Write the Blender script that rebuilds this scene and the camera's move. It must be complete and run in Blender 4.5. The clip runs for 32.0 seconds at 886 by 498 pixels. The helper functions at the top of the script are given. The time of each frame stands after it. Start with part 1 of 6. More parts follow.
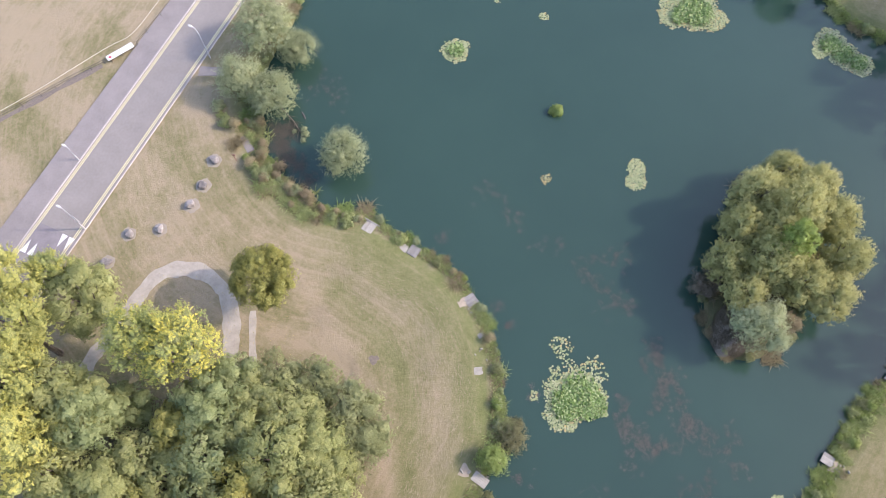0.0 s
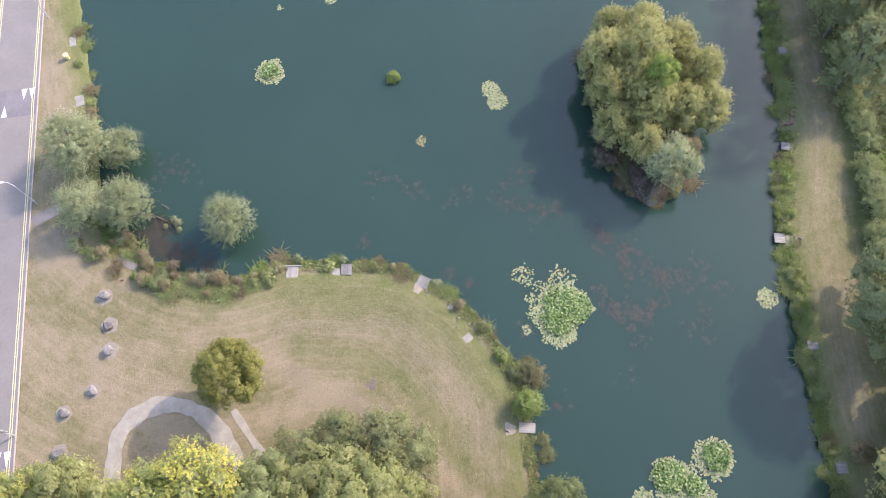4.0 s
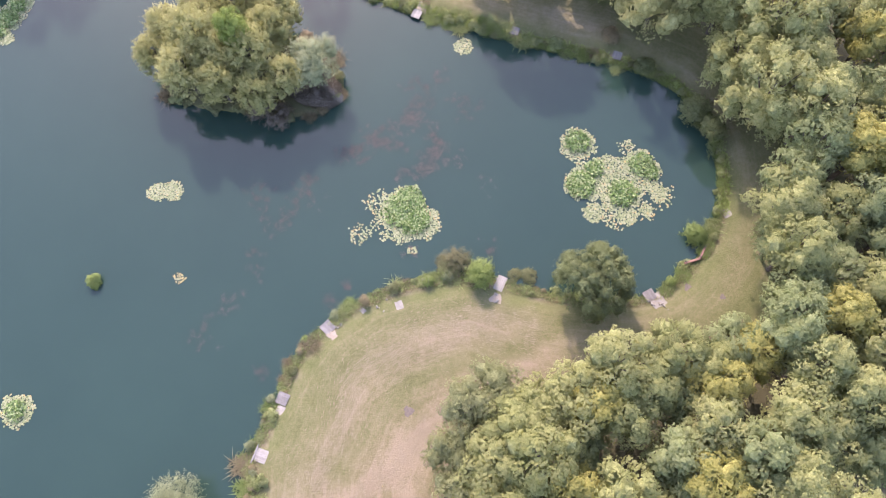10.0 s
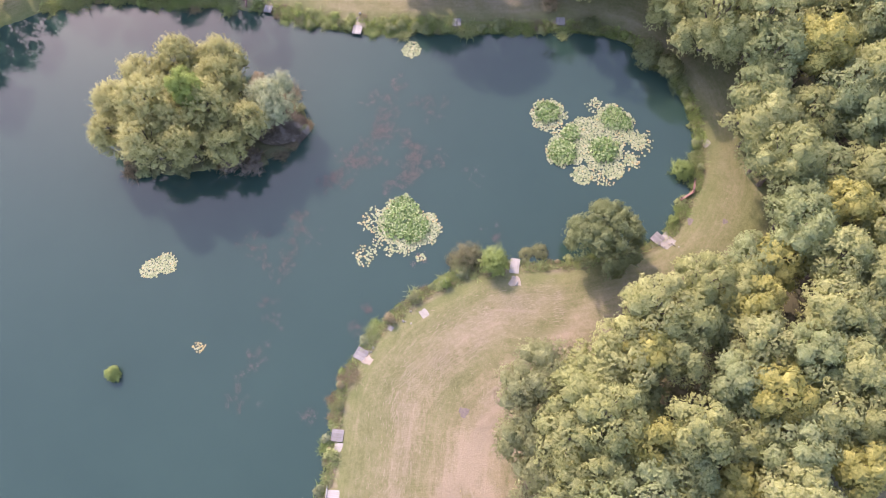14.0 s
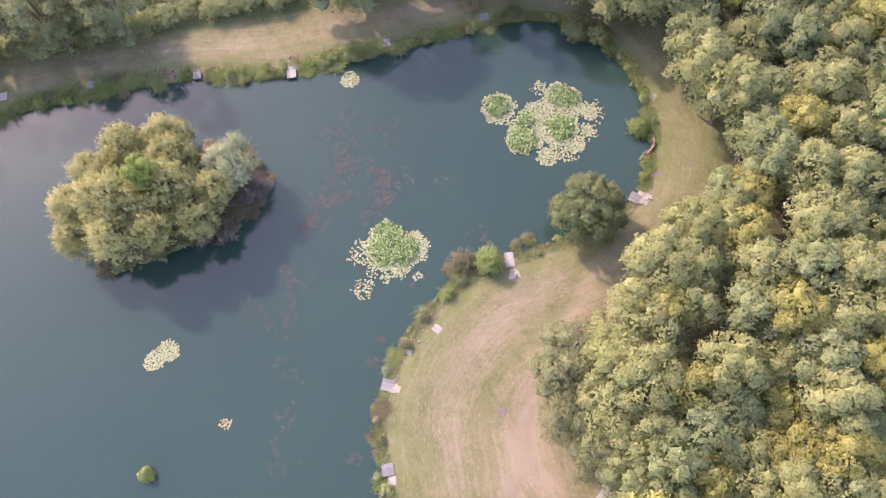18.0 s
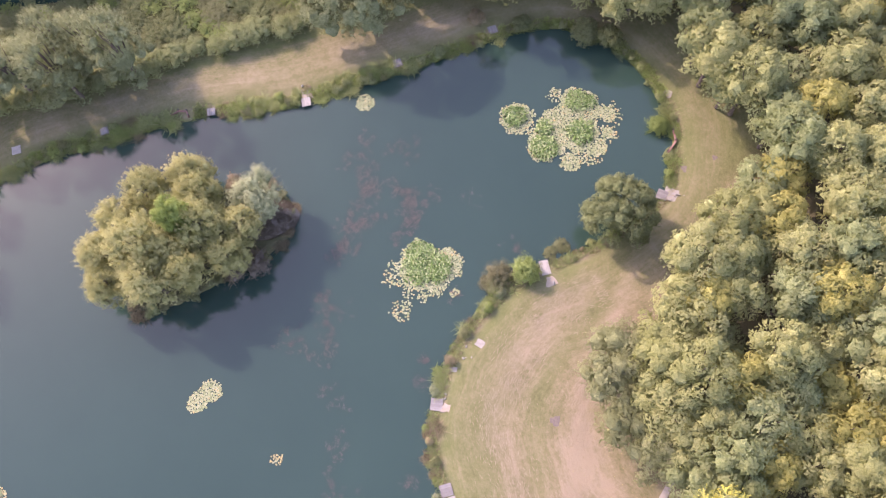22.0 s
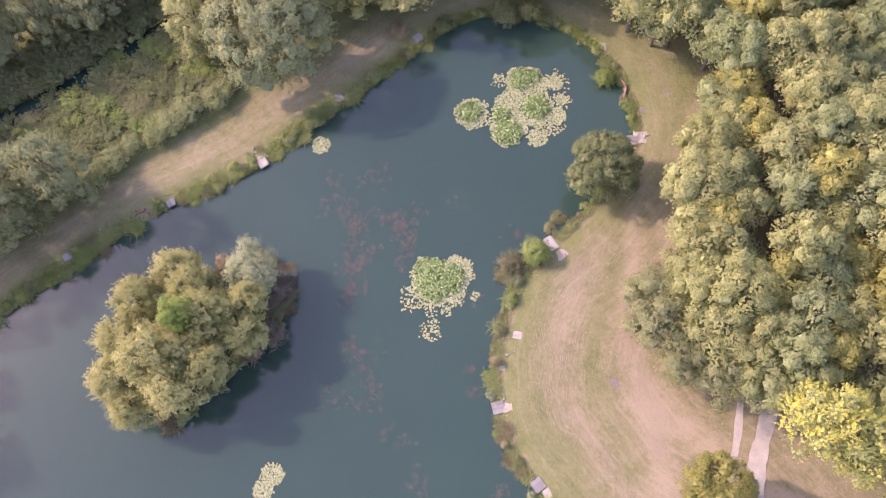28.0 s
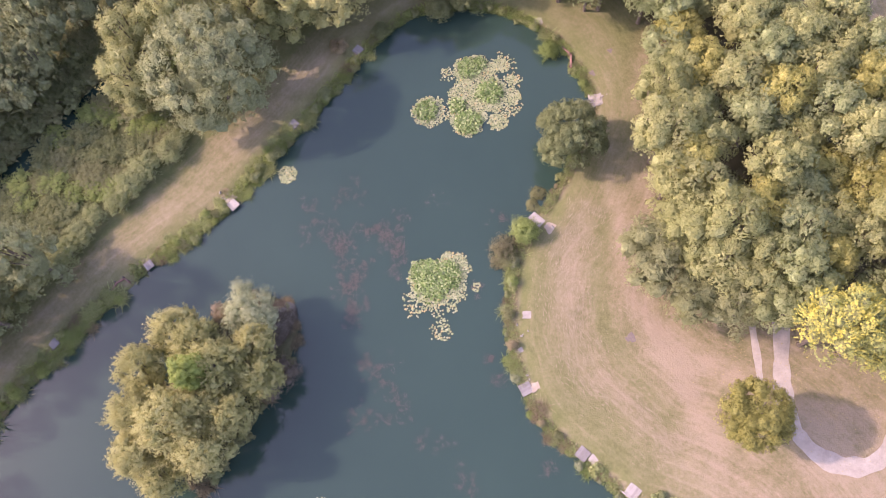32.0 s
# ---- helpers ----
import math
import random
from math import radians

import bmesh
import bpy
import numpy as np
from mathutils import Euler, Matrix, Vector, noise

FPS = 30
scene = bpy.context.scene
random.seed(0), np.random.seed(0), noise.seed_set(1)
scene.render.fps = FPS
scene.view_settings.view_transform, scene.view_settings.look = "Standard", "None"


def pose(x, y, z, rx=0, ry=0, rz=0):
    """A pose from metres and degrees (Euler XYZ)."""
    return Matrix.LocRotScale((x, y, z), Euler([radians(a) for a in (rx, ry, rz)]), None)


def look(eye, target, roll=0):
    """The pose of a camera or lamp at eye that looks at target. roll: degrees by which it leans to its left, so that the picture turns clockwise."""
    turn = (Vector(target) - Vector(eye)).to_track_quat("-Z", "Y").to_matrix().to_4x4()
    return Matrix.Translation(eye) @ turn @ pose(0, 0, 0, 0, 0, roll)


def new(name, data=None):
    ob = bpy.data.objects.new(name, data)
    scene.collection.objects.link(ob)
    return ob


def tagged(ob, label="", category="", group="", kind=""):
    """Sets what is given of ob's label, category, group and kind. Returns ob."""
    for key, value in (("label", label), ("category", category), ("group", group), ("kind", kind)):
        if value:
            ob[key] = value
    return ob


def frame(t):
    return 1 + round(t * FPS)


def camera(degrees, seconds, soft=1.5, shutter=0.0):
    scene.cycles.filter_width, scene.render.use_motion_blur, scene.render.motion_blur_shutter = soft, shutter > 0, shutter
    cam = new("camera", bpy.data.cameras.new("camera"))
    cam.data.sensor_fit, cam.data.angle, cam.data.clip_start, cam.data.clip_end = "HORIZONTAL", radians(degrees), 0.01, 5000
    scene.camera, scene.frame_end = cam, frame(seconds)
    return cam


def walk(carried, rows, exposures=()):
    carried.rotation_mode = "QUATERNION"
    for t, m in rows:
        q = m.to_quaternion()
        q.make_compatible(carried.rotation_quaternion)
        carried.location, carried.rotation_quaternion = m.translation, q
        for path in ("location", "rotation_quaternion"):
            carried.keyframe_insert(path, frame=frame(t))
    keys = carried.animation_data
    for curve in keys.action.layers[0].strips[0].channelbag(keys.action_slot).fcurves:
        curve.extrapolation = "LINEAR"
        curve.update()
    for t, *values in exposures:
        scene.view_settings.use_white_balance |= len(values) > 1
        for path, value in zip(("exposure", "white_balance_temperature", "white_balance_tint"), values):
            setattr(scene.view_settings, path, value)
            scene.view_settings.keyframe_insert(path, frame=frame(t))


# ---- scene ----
cam = camera(61.00, 32.0, 0.85, 0.25)
PATH = [
    (0.0, 1.99, 3.70, 80.19, 22.25, 0.36, 3.98),
    (0.5, 1.42, 3.64, 80.11, 22.20, 0.46, 2.79),
    (1.0, 0.71, 3.67, 80.01, 22.08, 0.59, 0.58),
    (1.5, -0.04, 3.70, 79.92, 22.00, 0.67, -1.97),
    (2.0, -1.00, 3.93, 79.88, 21.81, 0.82, -5.39),
    (2.5, -2.02, 4.12, 79.82, 21.58, 0.98, -10.24),
    (3.0, -3.30, 4.36, 79.73, 21.32, 1.18, -16.31),
    (3.5, -4.70, 4.77, 79.67, 21.05, 1.25, -22.35),
    (5.5, -10.23, 7.72, 79.30, 20.01, 1.81, -47.47),
    (6.0, -11.22, 8.66, 79.34, 19.65, 1.98, -54.05),
    (6.5, -12.24, 9.38, 79.27, 19.48, 2.13, -60.06),
    (7.0, -13.19, 10.45, 79.26, 19.19, 2.19, -66.64),
    (7.5, -13.79, 11.58, 79.34, 18.78, 2.22, -72.78),
    (8.0, -14.42, 12.96, 79.44, 18.42, 2.10, -78.99),
    (8.5, -14.99, 14.14, 79.51, 18.25, 2.06, -84.31),
    (9.0, -15.41, 15.27, 79.58, 18.09, 2.12, -89.06),
    (9.5, -15.73, 16.34, 79.62, 17.92, 2.12, -93.52),
    (10.0, -15.90, 17.48, 79.64, 17.72, 2.12, -98.25),
    (10.5, -15.83, 18.46, 79.76, 17.53, 2.19, -101.04),
    (11.0, -15.84, 19.49, 79.85, 17.55, 2.32, -102.53),
    (11.5, -15.86, 20.37, 79.86, 17.61, 2.43, -103.96),
    (12.0, -15.72, 21.29, 79.84, 17.63, 2.51, -105.64),
    (12.5, -15.44, 22.03, 79.88, 17.56, 2.61, -107.29),
    (13.0, -15.30, 22.86, 79.87, 17.64, 2.65, -109.36),
    (13.5, -14.96, 23.56, 79.96, 17.54, 2.70, -111.52),
    (14.0, -14.68, 24.28, 80.10, 17.49, 2.73, -114.00),
    (14.5, -14.38, 24.92, 80.21, 17.43, 2.77, -116.15),
    (16.5, -12.82, 27.38, 80.89, 17.21, 2.79, -125.11),
    (17.0, -12.43, 27.94, 81.04, 17.22, 2.87, -127.34),
    (17.5, -12.08, 28.43, 81.19, 17.25, 2.95, -129.12),
    (18.0, -11.62, 28.88, 81.36, 17.32, 3.08, -129.93),
    (18.5, -11.22, 29.35, 81.47, 17.46, 3.21, -130.33),
    (19.0, -10.78, 29.82, 81.53, 17.60, 3.34, -130.75),
    (19.5, -10.36, 30.27, 81.56, 17.71, 3.45, -131.19),
    (20.0, -9.87, 30.80, 81.51, 17.81, 3.51, -131.81),
    (20.5, -9.39, 31.29, 81.49, 17.92, 3.54, -132.48),
    (21.0, -8.89, 31.78, 81.44, 18.04, 3.59, -133.21),
    (21.5, -8.38, 32.22, 81.43, 18.09, 3.62, -133.97),
    (22.0, -7.91, 32.74, 81.41, 18.18, 3.65, -135.19),
    (22.5, -7.42, 33.25, 81.36, 18.24, 3.61, -136.48),
    (23.0, -6.83, 33.78, 81.35, 18.29, 3.64, -137.86),
    (23.5, -6.31, 34.21, 81.46, 18.31, 3.68, -139.17),
    (24.0, -5.66, 34.74, 81.45, 18.27, 3.68, -140.92),
    (24.5, -5.06, 35.29, 81.39, 18.29, 3.71, -142.51),
    (25.0, -4.40, 35.79, 81.38, 18.27, 3.74, -144.38),
    (25.5, -3.85, 36.32, 81.32, 18.29, 3.78, -146.12),
    (27.5, -1.58, 38.07, 81.44, 18.27, 4.06, -153.06),
    (28.0, -1.03, 38.47, 81.42, 18.25, 4.10, -154.82),
    (28.5, -0.54, 38.78, 81.44, 18.18, 4.15, -156.52),
    (29.0, 0.02, 39.19, 81.45, 18.17, 4.13, -158.38),
    (29.5, 0.65, 39.56, 81.45, 18.15, 4.08, -160.08),
    (30.0, 1.27, 39.95, 81.42, 18.07, 4.07, -161.93),
    (30.5, 2.00, 40.37, 81.44, 18.05, 4.01, -163.63),
    (31.0, 2.60, 40.79, 81.43, 18.07, 4.00, -165.43),
    (31.5, 3.17, 41.05, 81.45, 18.02, 3.96, -166.99),
    (32.0, 3.72, 41.41, 81.45, 18.08, 3.99, -168.41),
]
EXPOSURES = [(0, 1.93, 6800, 21), (3, 1.94, 6800, 21), (7, 2.24, 6750, 29), (13, 2.32, 6950, 37), (23, 2.31, 7150, 46), (32, 2.21, 7300, 50)]
walk(cam, [(t, pose(x, y, z, rx, ry, rz)) for t, x, y, z, rx, ry, rz in PATH], EXPOSURES)

# ---- world, sun ----
SUN_ELEV, SUN_ROT = 36.5, 83.6
world = bpy.data.worlds.new("sky")
scene.world = world
world.use_nodes = True
wn = world.node_tree.nodes
sky = wn.new("ShaderNodeTexSky")
sky.sky_type, sky.sun_disc = "NISHITA", False
sky.sun_elevation, sky.sun_rotation = radians(SUN_ELEV), radians(SUN_ROT)
sky.air_density, sky.dust_density = 1.0, 1.35
wn["Background"].inputs["Strength"].default_value = 0.15
world.node_tree.links.new(sky.outputs[0], wn["Background"].inputs[0])
sun_data = bpy.data.lights.new("sun", "SUN")
sun_data.energy, sun_data.angle, sun_data.color = 1.32, radians(0.8), (1.0, 0.93, 0.82)
sun = new("sun", sun_data)
to_sun = Vector((math.cos(radians(SUN_ELEV)) * math.sin(radians(SUN_ROT)),
                 math.cos(radians(SUN_ELEV)) * math.cos(radians(SUN_ROT)), math.sin(radians(SUN_ELEV))))
sun.matrix_world = look(to_sun * 300, (0, 0, 0))

# ---- materials ----


def shader(name):
    m = bpy.data.materials.new(name)
    m.use_nodes = True
    return m, m.node_tree.nodes, m.node_tree.links, m.node_tree.nodes["Principled BSDF"]


def ramp(n, stops):
    r = n.new("ShaderNodeValToRGB")
    e = r.color_ramp.elements
    while len(e) < len(stops):
        e.new(0.5)
    for k, (at, c) in zip(e, stops):
        k.position, k.color = at, (*c, 1)
    return r


def noise_tex(n, l, scale, detail=4.0, rough=0.6, coord="Object"):
    t = n.new("ShaderNodeTexNoise")
    t.inputs["Scale"].default_value, t.inputs["Detail"].default_value = scale, detail
    t.inputs["Roughness"].default_value = rough
    c = n.new("ShaderNodeTexCoord")
    l.new(c.outputs[coord], t.inputs["Vector"])
    return t


def mix(n, l, fac, a, b, mode="MIX"):
    x = n.new("ShaderNodeMix")
    x.data_type, x.blend_type = "RGBA", mode
    for socket, v in ((x.inputs[0], fac), (x.inputs[6], a), (x.inputs[7], b)):
        if isinstance(v, (int, float)):
            socket.default_value = v
        elif isinstance(v, tuple):
            socket.default_value = (*v, 1)
        else:
            l.new(v, socket)
    return x.outputs[2]


def maths(n, l, op, a, b):
    x = n.new("ShaderNodeMath")
    x.operation = op
    for socket, v in zip(x.inputs, (a, b)):
        if isinstance(v, (int, float)):
            socket.default_value = v
        else:
            l.new(v, socket)
    return x.outputs[0]


def bump(n, l, height, strength, distance, bsdf):
    b = n.new("ShaderNodeBump")
    b.inputs["Strength"].default_value, b.inputs["Distance"].default_value = strength, distance
    l.new(height, b.inputs["Height"])
    l.new(b.outputs[0], bsdf.inputs["Normal"])


def leaf_material(name, dark, mid, light, translucent=0.55, middle=0.5, patchy=0.70):
    """Foliage: every leaf its own shade, patches of lighter growth, a shift from plant to plant."""
    m, n, l, p = shader(name)
    geo = n.new("ShaderNodeNewGeometry")
    info = n.new("ShaderNodeObjectInfo")
    r = ramp(n, [(0.0, dark), (middle, mid), (1.0, light)])
    patch = noise_tex(n, l, 0.55, 2.0)
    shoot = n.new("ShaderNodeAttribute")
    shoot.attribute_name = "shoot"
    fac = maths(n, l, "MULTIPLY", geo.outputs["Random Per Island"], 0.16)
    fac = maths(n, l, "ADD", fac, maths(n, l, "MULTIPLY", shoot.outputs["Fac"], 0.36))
    fac = maths(n, l, "ADD", fac, maths(n, l, "MULTIPLY", patch.outputs[0], patchy))
    fac = maths(n, l, "ADD", fac, maths(n, l, "MULTIPLY", info.outputs["Random"], 0.34))
    fac = maths(n, l, "SUBTRACT", fac, 0.27)
    fine = noise_tex(n, l, 7.0, 3.0, 0.7)
    fac = maths(n, l, "ADD", fac, maths(n, l, "MULTIPLY", maths(n, l, "SUBTRACT", fine.outputs[0], 0.5), 0.55))
    l.new(fac, r.inputs[0])
    speck = ramp(n, [(0.36, (0.62, 0.64, 0.62)), (0.52, (1.0, 1.0, 1.0)), (0.66, (1.22, 1.2, 1.12))])
    l.new(fine.outputs[0], speck.inputs[0])
    tint = mix(n, l, 0.45, r.outputs[0], speck.outputs[0], "MULTIPLY")
    l.new(tint, p.inputs["Base Color"])
    p.inputs["Roughness"].default_value = 0.6
    p.inputs["Specular IOR Level"].default_value = 0.12
    bump(n, l, fine.outputs[0], 0.35, 0.08, p)
    t = n.new("ShaderNodeBsdfTranslucent")
    l.new(tint, t.inputs[0])
    s = n.new("ShaderNodeMixShader")
    s.inputs[0].default_value = translucent
    l.new(p.outputs[0], s.inputs[1])
    l.new(t.outputs[0], s.inputs[2])
    l.new(s.outputs[0], n["Material Output"].inputs[0])
    return m


def pad_material(name, dark, mid, light):
    """Water-lily leaves: waxy, every leaf its own shade."""
    m, n, l, p = shader(name)
    geo = n.new("ShaderNodeNewGeometry")
    veins = noise_tex(n, l, 9.0, 3.0)
    fac = maths(n, l, "ADD", maths(n, l, "MULTIPLY", geo.outputs["Random Per Island"], 0.85), maths(n, l, "MULTIPLY", veins.outputs[0], 0.15))
    r = ramp(n, [(0.0, dark), (0.45, mid), (1.0, light)])
    l.new(fac, r.inputs[0])
    l.new(r.outputs[0], p.inputs["Base Color"])
    p.inputs["Roughness"].default_value = 0.5
    p.inputs["Specular IOR Level"].default_value = 0.25
    bump(n, l, veins.outputs[0], 0.3, 0.02, p)
    return m


def plain_material(name, a, b, scale, rough=0.8, relief=0.3, depth=0.02, metal=0.0, per_object=0.0):
    """A surface in two shades of the same colour, grained and a little worn."""
    m, n, l, p = shader(name)
    big, fine = noise_tex(n, l, scale, 5.0), noise_tex(n, l, scale * 9, 3.0)
    fac = maths(n, l, "ADD", maths(n, l, "MULTIPLY", big.outputs[0], 0.7), maths(n, l, "MULTIPLY", fine.outputs[0], 0.45))
    if per_object:
        info = n.new("ShaderNodeObjectInfo")
        fac = maths(n, l, "ADD", fac, maths(n, l, "MULTIPLY", maths(n, l, "SUBTRACT", info.outputs["Random"], 0.5), per_object))
    r = ramp(n, [(0.32, a), (0.78, b)])
    l.new(fac, r.inputs[0])
    l.new(r.outputs[0], p.inputs["Base Color"])
    p.inputs["Roughness"].default_value, p.inputs["Metallic"].default_value = rough, metal
    bump(n, l, fine.outputs[0], relief, depth, p)
    return m


FOLIAGE = {
    "olive": ((0.276, 0.300, 0.124), (0.353, 0.371, 0.160), (0.400, 0.411, 0.198)),
    "osier": ((0.295, 0.302, 0.124), (0.420, 0.418, 0.182), (0.508, 0.495, 0.240)),
    "green": ((0.238, 0.281, 0.126), (0.297, 0.340, 0.160), (0.345, 0.378, 0.194)),
    "gold": ((0.288, 0.290, 0.099), (0.388, 0.376, 0.126), (0.436, 0.412, 0.150)),
    "yellow": ((0.187, 0.211, 0.099), (0.279, 0.292, 0.116), (0.581, 0.510, 0.132)),
    "amber": ((0.207, 0.232, 0.095), (0.375, 0.390, 0.135), (0.640, 0.575, 0.165)),
    "brown": ((0.211, 0.232, 0.110), (0.262, 0.280, 0.138), (0.296, 0.309, 0.167)),
    "silver": ((0.190, 0.215, 0.118), (0.315, 0.350, 0.198), (0.450, 0.485, 0.300)),
    "pale": ((0.270, 0.305, 0.165), (0.400, 0.440, 0.260), (0.560, 0.600, 0.400)),
    "sallow": ((0.177, 0.206, 0.100), (0.259, 0.287, 0.144), (0.340, 0.371, 0.204)),
    "oak": ((0.146, 0.175, 0.073), (0.213, 0.247, 0.115), (0.295, 0.329, 0.165)),
    "rust": ((0.165, 0.178, 0.062), (0.300, 0.295, 0.095), (0.450, 0.400, 0.130)),
    "fresh": ((0.175, 0.238, 0.075), (0.270, 0.345, 0.118), (0.385, 0.455, 0.170)),
    "bright": ((0.190, 0.255, 0.070), (0.280, 0.355, 0.105), (0.385, 0.460, 0.155)),
    "reed": ((0.225, 0.268, 0.112), (0.345, 0.392, 0.170), (0.520, 0.545, 0.262)),
    "sedge": ((0.150, 0.132, 0.100), (0.225, 0.195, 0.150), (0.320, 0.275, 0.215)),
    "dead": ((0.165, 0.164, 0.092), (0.255, 0.246, 0.136), (0.380, 0.352, 0.205)),
    "rosy": ((0.205, 0.172, 0.108), (0.310, 0.256, 0.165), (0.430, 0.355, 0.235)),
    "dry": ((0.195, 0.162, 0.098), (0.330, 0.280, 0.168), (0.490, 0.425, 0.265)),
}
LEAF = {k: leaf_material(k + "_leaves", *v) for k, v in FOLIAGE.items()}
LEAF["yellow"] = leaf_material("yellowing_leaves", (0.165, 0.205, 0.085), (0.275, 0.320, 0.120), (0.640, 0.560, 0.115), 0.36, 0.55, 0.85)
LEAF["amber"] = leaf_material("amber_leaves", *FOLIAGE["amber"], 0.45, 0.42, 0.70)
LEAF["pad"] = pad_material("lily_pads", (0.118, 0.152, 0.062), (0.208, 0.240, 0.112), (0.300, 0.304, 0.176))
# the palest tone puts the glints on raised leaves into their colour
LEAF["lily"] = pad_material("raised_lily_leaves", (0.058, 0.108, 0.026), (0.132, 0.210, 0.056), (0.300, 0.350, 0.170))
LEAF["old_pad"] = pad_material("yellowed_lily_pads", (0.180, 0.166, 0.075), (0.280, 0.240, 0.110), (0.385, 0.290, 0.115))
LEAF["weed"] = leaf_material("brown_water_weed", (0.060, 0.056, 0.048), (0.102, 0.086, 0.076), (0.180, 0.143, 0.124), 0.05)
LEAF["silt"] = leaf_material("dead_leaves_and_silt", (0.045, 0.043, 0.035), (0.070, 0.062, 0.048), (0.125, 0.106, 0.070), 0.05)


def inner_material(name, dark, mid, light):
    """The mass of leaves and twigs inside a crown, toned down to paint shade between its billows."""
    m, n, l, p = shader(name)
    t = noise_tex(n, l, 6.0, 4.0, 0.8)
    info = n.new("ShaderNodeObjectInfo")
    fac = maths(n, l, "ADD", t.outputs[0], maths(n, l, "MULTIPLY", info.outputs["Random"], 0.10))
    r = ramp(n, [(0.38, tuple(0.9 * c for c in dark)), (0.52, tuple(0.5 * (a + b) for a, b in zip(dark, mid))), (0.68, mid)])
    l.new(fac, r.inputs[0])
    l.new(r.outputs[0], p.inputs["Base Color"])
    p.inputs["Roughness"].default_value = 0.85
    p.inputs["Specular IOR Level"].default_value = 0.1
    bump(n, l, t.outputs[0], 1.0, 0.25, p)
    return m


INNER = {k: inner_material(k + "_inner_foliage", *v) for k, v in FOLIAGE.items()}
BARK = plain_material("bark", (0.07, 0.055, 0.04), (0.16, 0.13, 0.10), 3.0, 0.9, 0.8, 0.03)
STONE = plain_material("grey_stone", (0.100, 0.090, 0.086), (0.270, 0.246, 0.228), 2.6, 0.9, 0.9, 0.06, per_object=0.3)
CONCRETE = plain_material("pale_concrete", (0.195, 0.179, 0.152), (0.326, 0.302, 0.258), 1.6, 0.85, 0.3, 0.01, per_object=0.2)
DECK = plain_material("weathered_boards", (0.139, 0.130, 0.119), (0.243, 0.230, 0.212), 2.5, 0.8, 0.4, 0.01, per_object=0.35)
PALE_DECK = plain_material("pale_boards", (0.209, 0.193, 0.168), (0.326, 0.307, 0.273), 2.5, 0.8, 0.4, 0.01, per_object=0.3)
TIMBER = plain_material("red_brown_timber", (0.148, 0.074, 0.052), (0.281, 0.155, 0.118), 2.5, 0.8, 0.5, 0.01, per_object=0.3)
OLD_TIMBER = plain_material("dark_timber", (0.044, 0.037, 0.033), (0.111, 0.092, 0.081), 3.0, 0.9, 0.5, 0.01)
ASPHALT = plain_material("sun_bleached_asphalt", (0.156, 0.141, 0.130), (0.208, 0.190, 0.175), 0.35, 0.9, 0.5, 0.006)
FOOTWAY = plain_material("footway_asphalt", (0.150, 0.134, 0.128), (0.209, 0.188, 0.178), 0.5, 0.9, 0.5, 0.006)
HUMP = plain_material("dark_asphalt", (0.130, 0.116, 0.120), (0.192, 0.173, 0.178), 0.8, 0.9, 0.5, 0.006)
KERB = plain_material("kerb_concrete", (0.266, 0.244, 0.229), (0.414, 0.385, 0.355), 1.2, 0.85, 0.3, 0.01)
YELLOW = plain_material("yellow_road_paint", (0.459, 0.407, 0.207), (0.562, 0.518, 0.311), 3.0, 0.7, 0.2, 0.003)
WHITE = plain_material("white_paint", (0.459, 0.451, 0.437), (0.607, 0.599, 0.585), 2.0, 0.6, 0.2, 0.003)
RED = plain_material("red_paint", (0.259, 0.022, 0.037), (0.370, 0.044, 0.059), 2.0, 0.6, 0.2, 0.003)
STEEL = plain_material("galvanised_steel", (0.370, 0.370, 0.370), (0.503, 0.503, 0.496), 4.0, 0.45, 0.1, 0.002, 0.3)
GRAVEL = plain_material("pale_gravel", (0.205, 0.184, 0.152), (0.360, 0.326, 0.275), 1.1, 0.95, 0.8, 0.02)
SOIL = plain_material("bare_sandy_soil", (0.213, 0.172, 0.125), (0.360, 0.300, 0.230), 1.2, 0.95, 0.7, 0.02)
BARE = plain_material("bare_grey_soil", (0.185, 0.162, 0.128), (0.285, 0.250, 0.200), 1.6, 0.95, 0.7, 0.02)
SEDGE_SOIL = plain_material("dead_sedge_turf", (0.140, 0.120, 0.092), (0.260, 0.222, 0.172), 2.2, 0.95, 0.9, 0.05)
ASH = plain_material("trodden_ash", (0.080, 0.067, 0.060), (0.190, 0.158, 0.128), 4.0, 0.95, 0.5, 0.02)
HAY = plain_material("dry_hay", (0.195, 0.160, 0.100), (0.300, 0.250, 0.165), 1.5, 0.9, 0.3, 0.01)
ROPE = plain_material("white_rope", (0.407, 0.385, 0.326), (0.555, 0.525, 0.444), 3.0, 0.8, 0.2, 0.003)


